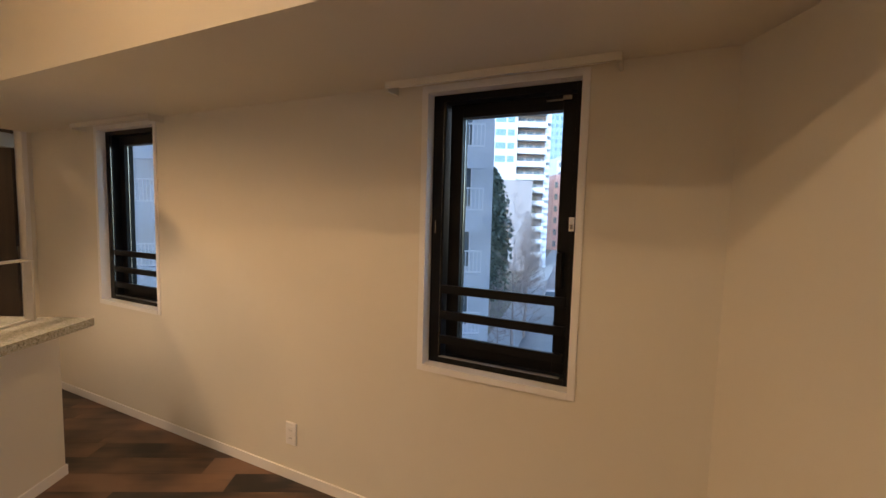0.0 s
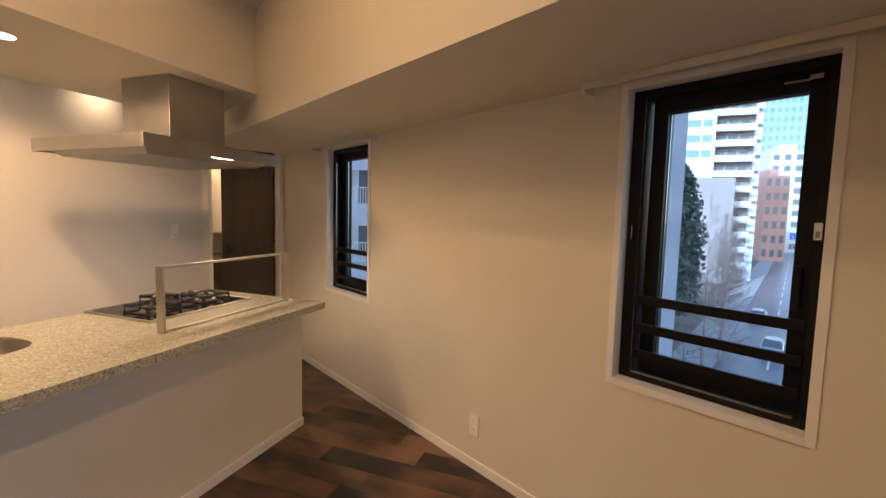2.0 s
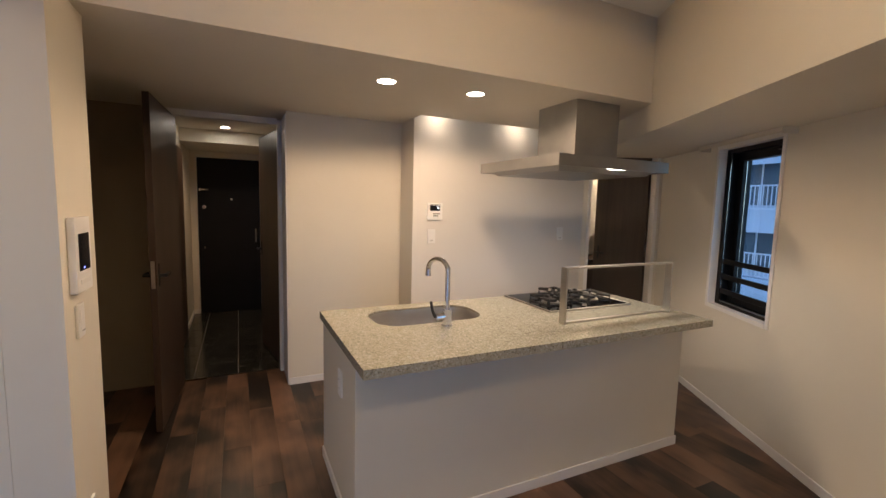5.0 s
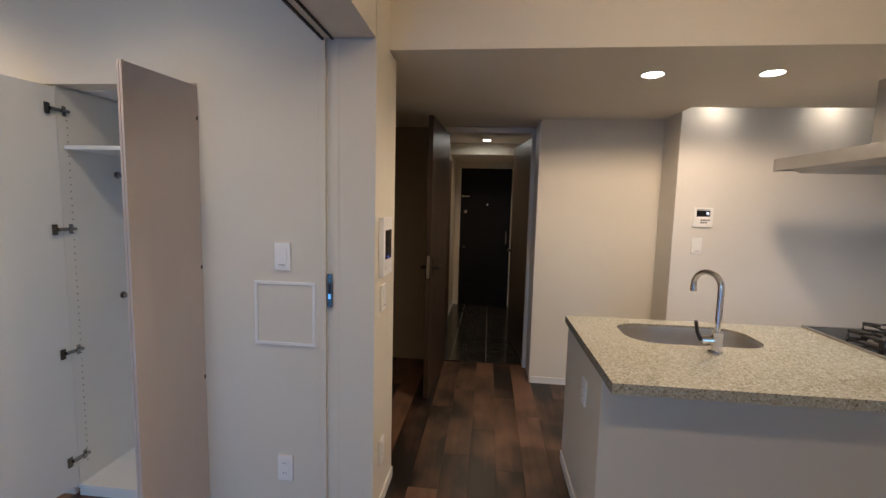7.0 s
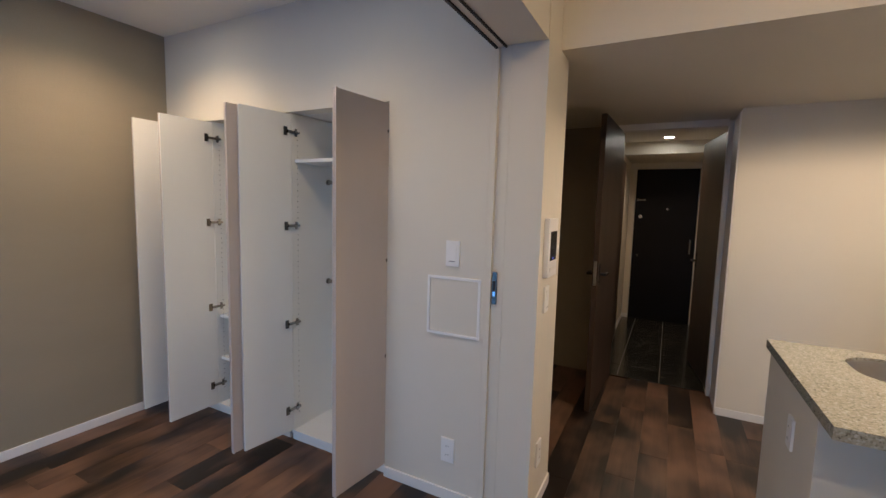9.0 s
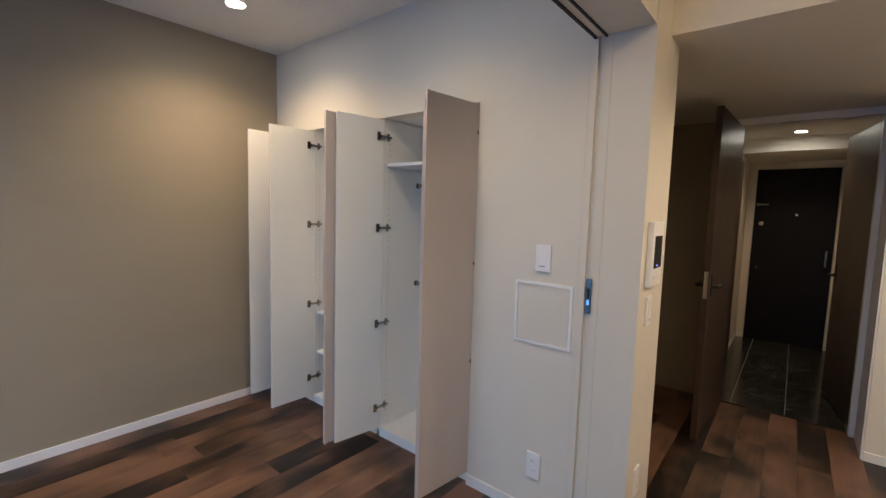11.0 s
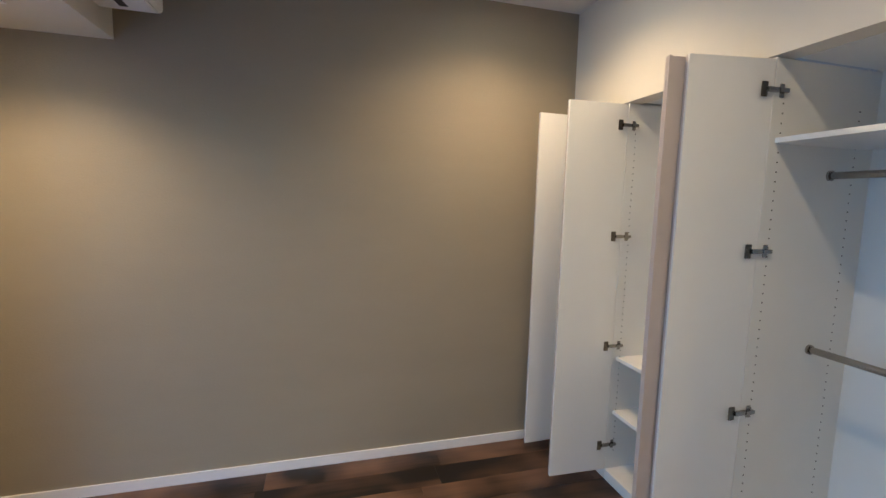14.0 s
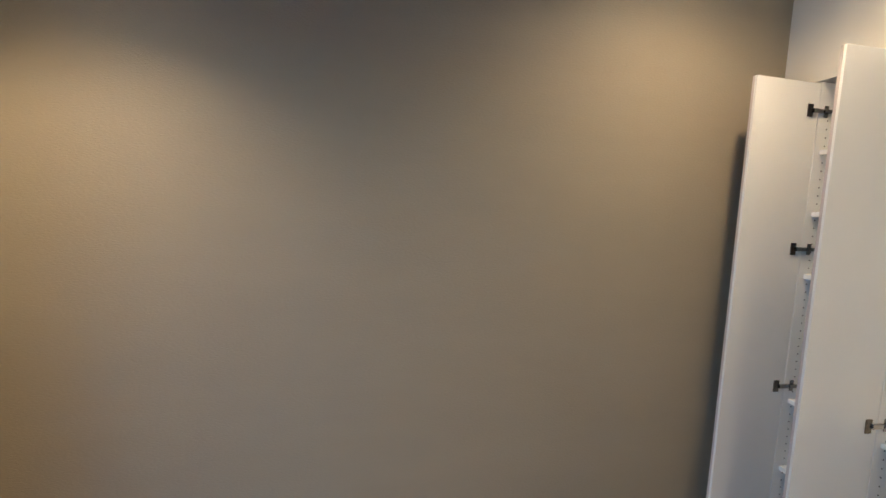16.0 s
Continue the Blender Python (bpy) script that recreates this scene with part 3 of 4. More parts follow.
# guard rail with glass on the worktop
e = thing("splash_guard", pose(0, 0, CZ), "brushed steel framed glass splash guard standing on the worktop", "splash guard")
RX0, RX1, RY = 1.455, 2.285, 1.738
for x in (RX0, RX1 - 0.012):
    part("post", box(x, RY - 0.022, 0.0, x + 0.012, RY + 0.022, 0.298, bevel=0.002), STEEL, e)
part("top_rail", box(RX0, RY - 0.022, 0.298, RX1, RY + 0.022, 0.308, bevel=0.002), STEEL, e)
part("bottom_rail", box(RX0 + 0.012, RY - 0.010, 0.0, RX1 - 0.012, RY + 0.010, 0.010, bevel=0.002), STEEL, e)
g = part("pane", many((RX0 + 0.012, RY - 0.002, 0.010, RX1 - 0.012, RY + 0.002, 0.298)), GLASS, e, "clear glass panel")
g.visible_shadow = False

# range hood
OX0, OX1, OY0, OY1, OZ = 1.520, 2.420, 1.900, 2.760, 1.708
e = thing("range_hood", pose(0, 0, OZ), "grey steel island range hood hanging from the soffit", "range hood")


def frustum(r0, z0, r1, z1):
    bm = bmesh.new()
    a = [bm.verts.new((x, y, z0)) for x, y in ((r0[0], r0[1]), (r0[2], r0[1]), (r0[2], r0[3]), (r0[0], r0[3]))]
    b = [bm.verts.new((x, y, z1)) for x, y in ((r1[0], r1[1]), (r1[2], r1[1]), (r1[2], r1[3]), (r1[0], r1[3]))]
    bm.faces.new(a)
    bm.faces.new(b)
    for i in range(4):
        j = (i + 1) % 4
        bm.faces.new((a[i], a[j], b[j], b[i]))
    bmesh.ops.recalc_face_normals(bm, faces=bm.faces)
    return bm


part("rim", many((OX0, OY0, 0, OX1, OY0 + 0.012, 0.068), (OX0, OY1 - 0.012, 0, OX1, OY1, 0.068), (OX0, OY0 + 0.012, 0, OX0 + 0.012, OY1 - 0.012, 0.068), (OX1 - 0.012, OY0 + 0.012, 0, OX1, OY1 - 0.012, 0.068), bevel=0.002), HOODSTEEL, e)
part("canopy", frustum((OX0 + 0.004, OY0 + 0.004, OX1 - 0.004, OY1 - 0.004), 0.0682, (1.80, 2.08, 2.20, 2.52), 0.092), HOODSTEEL, e)
part("duct_cover", box(1.82, 2.115, 0.0922, 2.185, 2.49, CK - OZ, bevel=0.002), HOODSTEEL, e)
part("baffle", frustum((OX0 + 0.09, OY0 + 0.10, OX1 - 0.09, OY1 - 0.10), -0.020, (OX0 + 0.05, OY0 + 0.06, OX1 - 0.05, OY1 - 0.06), 0.009), HOODSTEEL, e)
part("underside", many((OX0 + 0.012, OY0 + 0.012, 0.010, OX1 - 0.012, OY1 - 0.012, 0.016)), HOODSTEEL, e)
part("lamp_cover", box(1.94, OY0 + 0.020, 0.002, 2.07, OY0 + 0.055, 0.0095, bevel=0.002), glow("hood_lamp_glow", (1.0, 0.92, 0.75), 3), e, "lit lamp strip")


# ---------------------------------------------------------------- downlights
def downlight(x, y, z, r=0.055):
    e = thing("downlight", pose(x, y, z), "round recessed white downlight, lit", "downlight", "ceiling downlights")
    bm = bmesh.new()
    bmesh.ops.create_cone(bm, cap_ends=False, segments=32, radius1=r, radius2=r * 0.86, depth=0.006)
    bmesh.ops.transform(bm, verts=bm.verts, matrix=Matrix.Translation((0, 0, -0.003)))
    bmesh.ops.solidify(bm, geom=bm.faces[:], thickness=0.002)
    part("trim_ring", bm, PLASTIC, e, smooth=True)
    d = part("lens", cyl(0, 0, -0.0035, r * 0.86, 0.003, n=32), LAMPGLOW, e, "glowing warm lens")
    d.visible_shadow = False


for lx, ly, *aim in LIVING:
    downlight(lx, ly, CL)
for lx, ly in KITCHEN:
    downlight(lx, ly, CK)
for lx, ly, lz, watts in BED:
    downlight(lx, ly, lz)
downlight(-0.2, 5.0, 2.21, 0.05)
for lx, ly in WASHER:
    downlight(lx, ly, 2.25, 0.03)

# ---------------------------------------------------------------- wardrobes
UNITS = [(-3.115, -2.795), (-2.790, -2.112), (-2.088, -1.400)]
WB, WT = 0.045, 1.94


def carcass(e, w, depth=0.50):
    t = 0.018
    y0 = YW + 0.005 - YW
    part("side_panel", box(0, y0, 0, t, depth, WT - WB, bevel=0.001), BLUEWHITE, e)
    part("side_panel", box(w - t, y0, 0, w, depth, WT - WB, bevel=0.001), BLUEWHITE, e)
    part("bottom_board", box(t, y0, 0, w - t, depth, 0.02, bevel=0.001), BLUEWHITE, e)
    part("top_board", box(t, y0 + 0.092, WT - WB + 0.006, w - t, depth, WT - WB + 0.024, bevel=0.001), BLUEWHITE, e)
    part("back_board", box(0, depth, 0, w, depth + 0.006, WT - WB + 0.024), BLUEWHITE, e)
    part("plinth", box(0, y0 + 0.012, -WB, w, y0 + 0.03, -0.0005), BLUEWHITE, e)
    pin = cyl(0, 0, 0, 0.0025, 0.002, "x", n=8)
    me = bpy.data.meshes.new("pin_hole")
    pin.to_mesh(me)
    pin.free()
    me.materials.append(RUBBER)
    bm = bmesh.new()
    for x in (t + 0.0004, w - t - 0.0004):
        for y in (0.05, depth - 0.09):
            for k in range(52):
                b = bmesh.new()
                b.from_mesh(me)
                bmesh.ops.transform(b, verts=b.verts, matrix=Matrix.Translation((x, y, 0.12 + k * 0.032)))
                m2 = bpy.data.meshes.new("tmp")
                b.to_mesh(m2)
                b.free()
                bm.from_mesh(m2)
                bpy.data.meshes.remove(m2)
    part("pin_holes", bm, RUBBER, e, "rows of small shelf pin holes")["kind"] = "stuff"


def shelf(e, w, z, depth=0.46, front=0.03):
    bm = box(0.0185, front, z - WB - 0.018, w - 0.0185, depth, z - WB, bevel=0.002)
    part("shelf", bm, BLUEWHITE, e)


def hinge(e, x, z, side):
    """A concealed cup hinge joining leaf and side panel; side is +1 where the leaf hangs on the left panel."""
    s = side
    h = part("hinge", many((x + s * 0.0185, 0.018, z - 0.007, x + s * 0.032, 0.056, z + 0.007), (x + s * 0.018, 0.028, z - 0.022, x + s * 0.022, 0.046, z + 0.022), (x + s * 0.018, -0.028, z - 0.008, x + s * 0.029, 0.0205, z + 0.008), bevel=0.003), NICKEL, e, "bright nickel hinge arm")
    part("hinge_cup", many((x + s * 0.0175, -0.050, z - 0.024, x + s * 0.0225, -0.026, z + 0.024), bevel=0.002), BRONZE, h, "dark nickel hinge cup")


def leaf(e, x, y, turn, w, side):
    """An open door leaf, white inside and beige outside, hinged at (x, y) and turned by degrees."""
    h = 1.934 - 0.066
    m = pose(x, y, 0.066 - WB, 0, 0, turn)
    inner = box(0, -0.001 * side, 0, w, 0.008 * side, h, bevel=0.001)
    outer = box(0.0, 0.0082 * side, 0.0, w, 0.0175 * side, h, bevel=0.0012)
    d = part("door", inner, BLUEWHITE, e, "white inner face of the open door", m=m)
    part("door_face", outer, PINK, d, "beige laminate outer face", m=m)
    if side > 0:
        part("edge_strip", box(w + 0.0002, -0.001, 0, w + 0.007, 0.0085, h, bevel=0.001), PINK, d, m=m)
        part("grip_edge", box(w + 0.0002, 0.0145, 0, w + 0.010, 0.0250, h, bevel=0.0012), PINK, d, m=m)
    return d


LEAVES = []
for i, (a, b) in enumerate(UNITS):
    lab = ("narrow built-in wardrobe with its single door open, shelves inside", "built-in wardrobe with both doors open and low shelves", "built-in wardrobe with both doors open, one shelf and hanging rails")[i]
    e = thing("wardrobe", pose(a, YW, WB), lab, "wardrobe", "built-in wardrobes")
    w = b - a
    carcass(e, w)
    if i == 0:
        for z in (1.685, 1.445, 1.197, 0.68, 0.39):
            shelf(e, w, z)
        leaf(e, 0.016, 0.003, -88.5, 0.30, -1)
        for z in (1.83, 1.297, 0.737, 0.20):
            hinge(e, 0.0, z - WB, 1)
    if i == 1:
        for z in (0.675, 0.385):
            shelf(e, w, z)
        part("hanging_rail", tube([(0.018, 0.30, 1.83 - WB), (w - 0.018, 0.30, 1.83 - WB)], 0.0125, 16), NICKEL, e, smooth=True)
        leaf(e, 0.016, 0.003, -91.5, 0.315, -1)
        leaf(e, w - 0.016, 0.003, -98, 0.335, 1)
        for z in (1.835, 1.297, 0.737, 0.203):
            hinge(e, 0.0, z - WB, 1)
            hinge(e, w, z - WB, -1)
    if i == 2:
        shelf(e, w, 1.685)
        for z in (1.57, 0.94):
            part("hanging_rail", tube([(0.018, 0.30, z - WB), (w - 0.018, 0.30, z - WB)], 0.0125, 16), NICKEL, e, smooth=True)
            for x in (0.0182, w - 0.0262):
                part("rail_socket", cyl(x + 0.004, 0.30, z - WB, 0.018, 0.008, "x"), NICKEL, e, smooth=True)
        leaf(e, 0.016, 0.003, -99.5, 0.30, -1)
        leaf(e, w - 0.012, 0.003, -97, 0.335, 1)
        for z in (1.80, 1.16, 0.66):
            part("hinge_cap", box(w - 0.004, -0.010, z - WB - 0.008, w + 0.006, -0.001, z - WB + 0.008, bevel=0.001), IRON, e, "small black hinge cap")
        for z in (1.836, 1.305, 0.73, 0.203):
            hinge(e, 0.0, z - WB, 1)
            hinge(e, w, z - WB, -1)


# ---------------------------------------------------------------- wall fittings
def plate(name, m, label, category, kind="switch", w=0.07, h=0.12):
    """A wall plate; local x to the right along the wall, local -y out of the wall, origin at its middle."""
    e = thing(name, m, label, category)
    part("cover", box(-w / 2, -0.010, -h / 2, w / 2, -0.0005, h / 2, bevel=0.003), PLASTIC, e)
    if kind == "switch":
        part("rocker", box(-w * 0.30, -0.0135, -h * 0.36, w * 0.30, -0.0102, h * 0.36, bevel=0.0015), PLASTIC, e)
        part("marker", many((-w * 0.22, -0.0142, -h * 0.31, w * 0.22, -0.0136, -h * 0.29)), RUBBER, e)
    else:
        part("socket_insert", box(-w * 0.28, -0.012, -h * 0.34, w * 0.28, -0.0102, h * 0.34, bevel=0.001), PLASTIC, e)
        for z in (-0.022, 0.022):
            for x in (-0.006, 0.006):
                part("slot", many((x - 0.001, -0.0124, z - 0.004, x + 0.001, -0.01205, z + 0.004)), RUBBER, e)
    return e


plate("light_switch", pose(-1.021, YW, 1.221), "white rocker switch plate on the wall beside the wardrobe", "switch")
plate("wall_outlet", pose(-1.020, YW, 0.258), "white double outlet low on the wall beside the wardrobe", "outlet", "outlet")
plate("wall_outlet", WM @ pose(0.762, 0, 0.255, 0, 0, 180), "white blank outlet plate low on the window wall", "outlet", "outlet")
plate("light_switch", pose(1.335, YB, 1.213), "white rocker switch plate under the control panel", "switch", h=0.118)
plate("light_switch", pose(2.68, YB, 1.225), "white rocker switch plate beside the washroom door", "switch")
plate("light_switch", pose(XP, 1.885, 1.03, 0, 0, 90), "white rocker switch plate under the intercom", "switch")
plate("wall_outlet", pose(XP, 1.885, 0.29, 0, 0, 90), "white outlet plate low on the pier", "outlet", "outlet")
plate("wall_outlet", pose(0.325, 1.95, 0.62, 0, 0, -90), "white outlet plate on the end of the kitchen island", "outlet", "outlet")
plate("light_switch", pose(0.245, YP + 0.10, 1.19, 0, 0, -90), "white switch plate on the hall jamb", "switch", w=0.04)
plate("wall_outlet", pose(-2.86, YS, 0.33, 0, 0, 180), "white outlet plate beside the balcony window", "outlet", "outlet")

e = thing("access_hatch", pose(-1.152, YW, 0.828), "square papered wall hatch with a white frame", "hatch")
hw, hh = 0.276, 0.283
part("frame", many((0, -0.007, 0, hw, 0, 0.013), (0, -0.007, hh - 0.013, hw, 0, hh), (0, -0.007, 0.013, 0.013, 0, hh - 0.013), (hw - 0.013, -0.007, 0.013, hw, 0, hh - 0.013), bevel=0.0015), PLASTIC, e)
part("panel", many((0.015, -0.003, 0.015, hw - 0.015, -0.0003, hh - 0.015)), WALL, e)

e = thing("strike_plate", pose(-0.812, YW, 1.008), "steel latch strike plate in the sliding door jamb", "latch")
part("plate", box(-0.011, -0.004, 0, 0.011, 0.003, 0.145, bevel=0.002), BRONZE, e)
part("recess", many((-0.006, -0.0046, 0.06, 0.006, -0.0041, 0.105)), RUBBER, e)
part("bolt", box(-0.006, -0.007, 0.036, 0.006, -0.0041, 0.058, bevel=0.001), CHROME, e)

e = thing("control_panel", pose(1.292, YB, 1.348), "white water heater control panel with a dark display", "control panel")
part("cover", box(0, -0.016, 0, 0.135, -0.0005, 0.138, bevel=0.004), PLASTIC, e)
part("display", many((0.022, -0.0175, 0.075, 0.112, -0.0161, 0.118)), SCREEN, e)
part("label_strip", many((0.022, -0.0168, 0.122, 0.112, -0.0161, 0.126)), RUBBER, e)
for row in (0, 1):
    for k in range(4 - row):
        part("button", box(0.052 + k * 0.016, -0.0185, 0.046 - row * 0.018, 0.064 + k * 0.016, -0.0161, 0.056 - row * 0.018, bevel=0.001), NICKEL, e)
for k in range(2):
    part("digit", many((0.088 + k * 0.010, -0.0180, 0.090, 0.094 + k * 0.010, -0.0176, 0.108)), glow("panel_digit", (0.8, 0.9, 1.0), 0.5), e)

e = thing("video_intercom", pose(XP, 1.815, 1.135, 0, 0, 90), "white wall intercom with a dark screen on the pier", "intercom")
part("housing", box(0, -0.024, 0, 0.165, -0.0005, 0.262, bevel=0.005), PLASTIC, e)
part("screen", many((0.028, -0.0255, 0.075, 0.140, -0.0241, 0.205)), SCREEN, e)
part("led", many((0.070, -0.0262, 0.082, 0.078, -0.0256, 0.088)), LEDBLUE, e)
part("button_row", box(0.03, -0.027, 0.028, 0.135, -0.0241, 0.045, bevel=0.001), TRIM, e)

# ---------------------------------------------------------------- doors
structure("door_frame_1", many((-0.60, 3.80, 0, -0.565, 3.915, 2.13), (0.235, YP + 0.004, 0, 0.2445, 3.915, 2.13), (0.205, 3.84, 0, 0.235, 3.915, 2.13), (-0.565, 3.84, 2.095, 0.205, 3.915, 2.145)), TRIM, "white hall door frame", "door frame")


def lever_handle(parent, x, z, y0, s, mt=NICKEL):
    part("door_handle", many((x - 0.011, y0, z - 0.055, x + 0.011, y0 + s * 0.006, z + 0.055), (x - 0.009, y0 + s * 0.006, z - 0.009, x + 0.009, y0 + s * 0.045, z + 0.009), (x - 0.009, y0 + s * 0.036, z - 0.009, x + 0.11, y0 + s * 0.052, z + 0.009), bevel=0.003), mt, parent)


def door(name, m, w, h, label, handle_at=0.06, swap=False, mt=NICKEL, both=True):
    """A flush veneer leaf; local x from the hinge to the free edge."""
    e = thing(name, m, label, "door")
    e["kind"] = "structure"
    part("leaf", box(0, -0.018, 0.008, w, 0.018, h, bevel=0.0015), DOORWOOD, e)
    x = w - handle_at
    for s in ((-1, 1) if both else (-1,)):
        part("door_handle", many((x - 0.012, s * 0.0182, 0.93, x + 0.012, s * 0.024, 1.07), (x - 0.009, s * 0.024, 0.985, x + 0.009, s * 0.065, 1.003), (x - 0.105, s * 0.052, 0.985, x + 0.009, s * 0.067, 1.003), bevel=0.003), mt, e, "dark metal lever handle")
    return e


d1 = door("door_1", pose(-0.535, 3.90, 0, 0, 0, -92.5), 0.85, 2.085, "dark walnut flush door standing open to the living room", mt=IRON)
part("latch_plate", many((0.8505, -0.011, 0.92, 0.8525, 0.011, 1.09)), CHROME, d1, "bright latch plate on the door edge")
for z in (0.2, 1.85):
    part("door_hinge", cyl(0.0, -0.022, z, 0.007, 0.09), NICKEL, d1)
d2 = door("door_2", pose(0.235, 3.98, 0, 0, 0, 99), 0.75, 2.08, "dark walnut flush door standing open in the hall", mt=IRON)
d3 = door("door_3", pose(-0.632, 5.25, 0, 0, 0, -90), 1.1, 1.98, "dark walnut storage door along the hall", both=False, mt=IRON)
e = thing("door_4", pose(-0.565, 6.25, 0), "black steel entrance door with chain guard and peephole", "door")
e["kind"] = "structure"
part("leaf", box(0.004, 0.0, 0.0, 0.726, 0.05, 1.995, bevel=0.003), ENTRY, e)
part("peephole", cyl(0.39, -0.004, 1.48, 0.012, 0.01, "y"), CHROME, e, smooth=True)
part("door_guard", many((0.02, -0.012, 1.585, 0.13, -0.001, 1.603), (0.02, -0.016, 1.575, 0.045, -0.001, 1.613), bevel=0.002), NICKEL, e)
part("thumb_turn", cyl(0.075, -0.012, 1.375, 0.024, 0.024, "y", bevel=0.003), CHROME, e, smooth=True)
part("thumb_turn", cyl(0.07, -0.010, 0.86, 0.012, 0.02, "y"), NICKEL, e, smooth=True)
part("door_handle", many((0.66, -0.06, 0.92, 0.68, -0.045, 1.10), (0.662, -0.045, 0.94, 0.678, 0, 0.955), (0.662, -0.045, 1.07, 0.678, 0, 1.085), bevel=0.003), NICKEL, e)
structure("hall_threshold", many((-0.60, 3.905, -0.02, 0.24, 3.92, 0.003)), NICKEL, "thin metal floor threshold", "threshold")

# washroom door and what shows behind it
structure("door_frame_2", many((DS - 0.010, 0.030, 0, DS + 0.13, 0.062, 2.06), (DS - 0.010, 0.668, 0, DS + 0.13, 0.70, 2.06), (DS - 0.010, 0.062, 2.025, DS + 0.13, 0.668, 2.0605)), TRIM, "white washroom door frame", "door frame", WM)
d5 = door("door_5", WM @ pose(DS + 0.105, 0.075, 0, 0, 0, 36), 0.60, 2.02, "dark walnut washroom door standing ajar", mt=IRON)
for z in (0.2, 1.0, 1.86):
    part("door_hinge", box(-0.004, -0.012, z, 0.003, 0.012, z + 0.09), NICKEL, d5)
e = thing("vanity_unit", WM @ pose(4.12, 0.12, 0), "dark wood washroom vanity unit", "vanity")
part("cabinet", box(0, 0, 0.05, 0.55, 0.85, 0.86, bevel=0.002), DOORWOOD, e)
part("plinth", box(0.03, 0.02, 0, 0.53, 0.83, 0.0498), DOORWOOD, e)
part("counter", box(-0.01, -0.005, 0.861, 0.555, 0.855, 0.895, bevel=0.010, seg=3), DOORWOOD, e)
e = thing("wall_cabinet", WM @ pose(4.40, 0.02, 1.15), "white washroom wall cabinet", "cabinet")
part("body", box(0, 0, 0, 0.40, 0.50, 1.0, bevel=0.002), BLUEWHITE, e)
part("door", box(-0.018, 0.002, 0.002, -0.0005, 0.248, 0.998, bevel=0.002), BLUEWHITE, e)
part("door", box(-0.018, 0.252, 0.002, -0.0005, 0.498, 0.998, bevel=0.002), BLUEWHITE, e)

# ---------------------------------------------------------------- air conditioner
e = thing("air_conditioner", pose(-3.12, -0.56, 2.20), "white split air conditioner on the beam face", "air conditioner")
bm = box(0, 0, 0, 0.80, 0.24, 0.29, bevel=0.03, seg=3)
part("housing", bm, PLASTIC, e, smooth=True)
part("louver", box(0.06, 0.10, -0.004, 0.74, 0.215, 0.004, bevel=0.001), RUBBER, e, "dark air outlet")
part("flap", box(0.06, 0.14, -0.012, 0.74, 0.225, -0.0045, bevel=0.001), PLASTIC, e)
e = thing("ceiling_panel", pose(-2.95, -1.05, 2.12), "white access panel under the bedroom beam", "access panel")
part("frame", many((0, 0, -0.006, 0.9, 0.012, 0), (0, 0.268, -0.006, 0.9, 0.28, 0), (0, 0.012, -0.006, 0.012, 0.268, 0), (0.888, 0.012, -0.006, 0.9, 0.268, 0)), PLASTIC, e)
part("panel", many((0.014, 0.014, -0.004, 0.886, 0.266, -0.0005)), PLASTIC, e)

# ---------------------------------------------------------------- outside (seen through the windows; the street lies far below)
GZ = -11.0
ASPHALT = textured("asphalt", (0.10, 0.108, 0.12), (0.13, 0.138, 0.15), 0.3, 0.4, 8, 0.2)
VERGE = textured("leaf_litter_verge", (0.10, 0.085, 0.06), (0.16, 0.14, 0.10), 0.95, 0.3, 6, 0.3)
PAVE = textured("pavement_concrete", (0.28, 0.27, 0.26), (0.33, 0.32, 0.31), 0.9, 0.5, 10, 0.2)
GREYRENDER = textured("grey_render", (0.52, 0.56, 0.62), (0.58, 0.62, 0.68), 0.85, 0.3, 20, 0.2)
WHITERENDER = textured("white_render", (0.46, 0.46, 0.46), (0.51, 0.51, 0.51), 0.8, 0.2, 10, 0.1)
BRICKRED = textured("red_brown_cladding", (0.42, 0.22, 0.19), (0.47, 0.26, 0.23), 0.8, 0.2, 8, 0.1)
PINKWALL = textured("pinkish_cladding", (0.25, 0.22, 0.215), (0.29, 0.255, 0.25), 0.85, 0.2, 8, 0.1)
FARGLASS = textured("tower_glass", (0.10, 0.20, 0.24), (0.16, 0.28, 0.32), 0.15, 0.1, 2, 0.0)
# distance haze is mixed into this wall colour
HAZE = textured("blue_grey_hazed_wall", (0.17, 0.27, 0.32), (0.22, 0.32, 0.37), 0.4, 0.05, 2, 0.0)
DAYGLASS = mat("dark_window_glass", (0.10, 0.13, 0.15), 0.1)
RAILWHITE = mat("pale_railing", (0.72, 0.74, 0.76), 0.5)
MARK = mat("road_paint", (0.7, 0.7, 0.7), 0.7)
BARK = textured("bark", (0.27, 0.21, 0.19), (0.34, 0.27, 0.25), 0.9, 4, 40, 0.4)
LEAF = textured("dark_foliage", (0.075, 0.12, 0.095), (0.12, 0.17, 0.14), 0.7, 3, 30, 0.2)
ROADDIR = math.degrees(math.atan2(-94.0, 270.0))

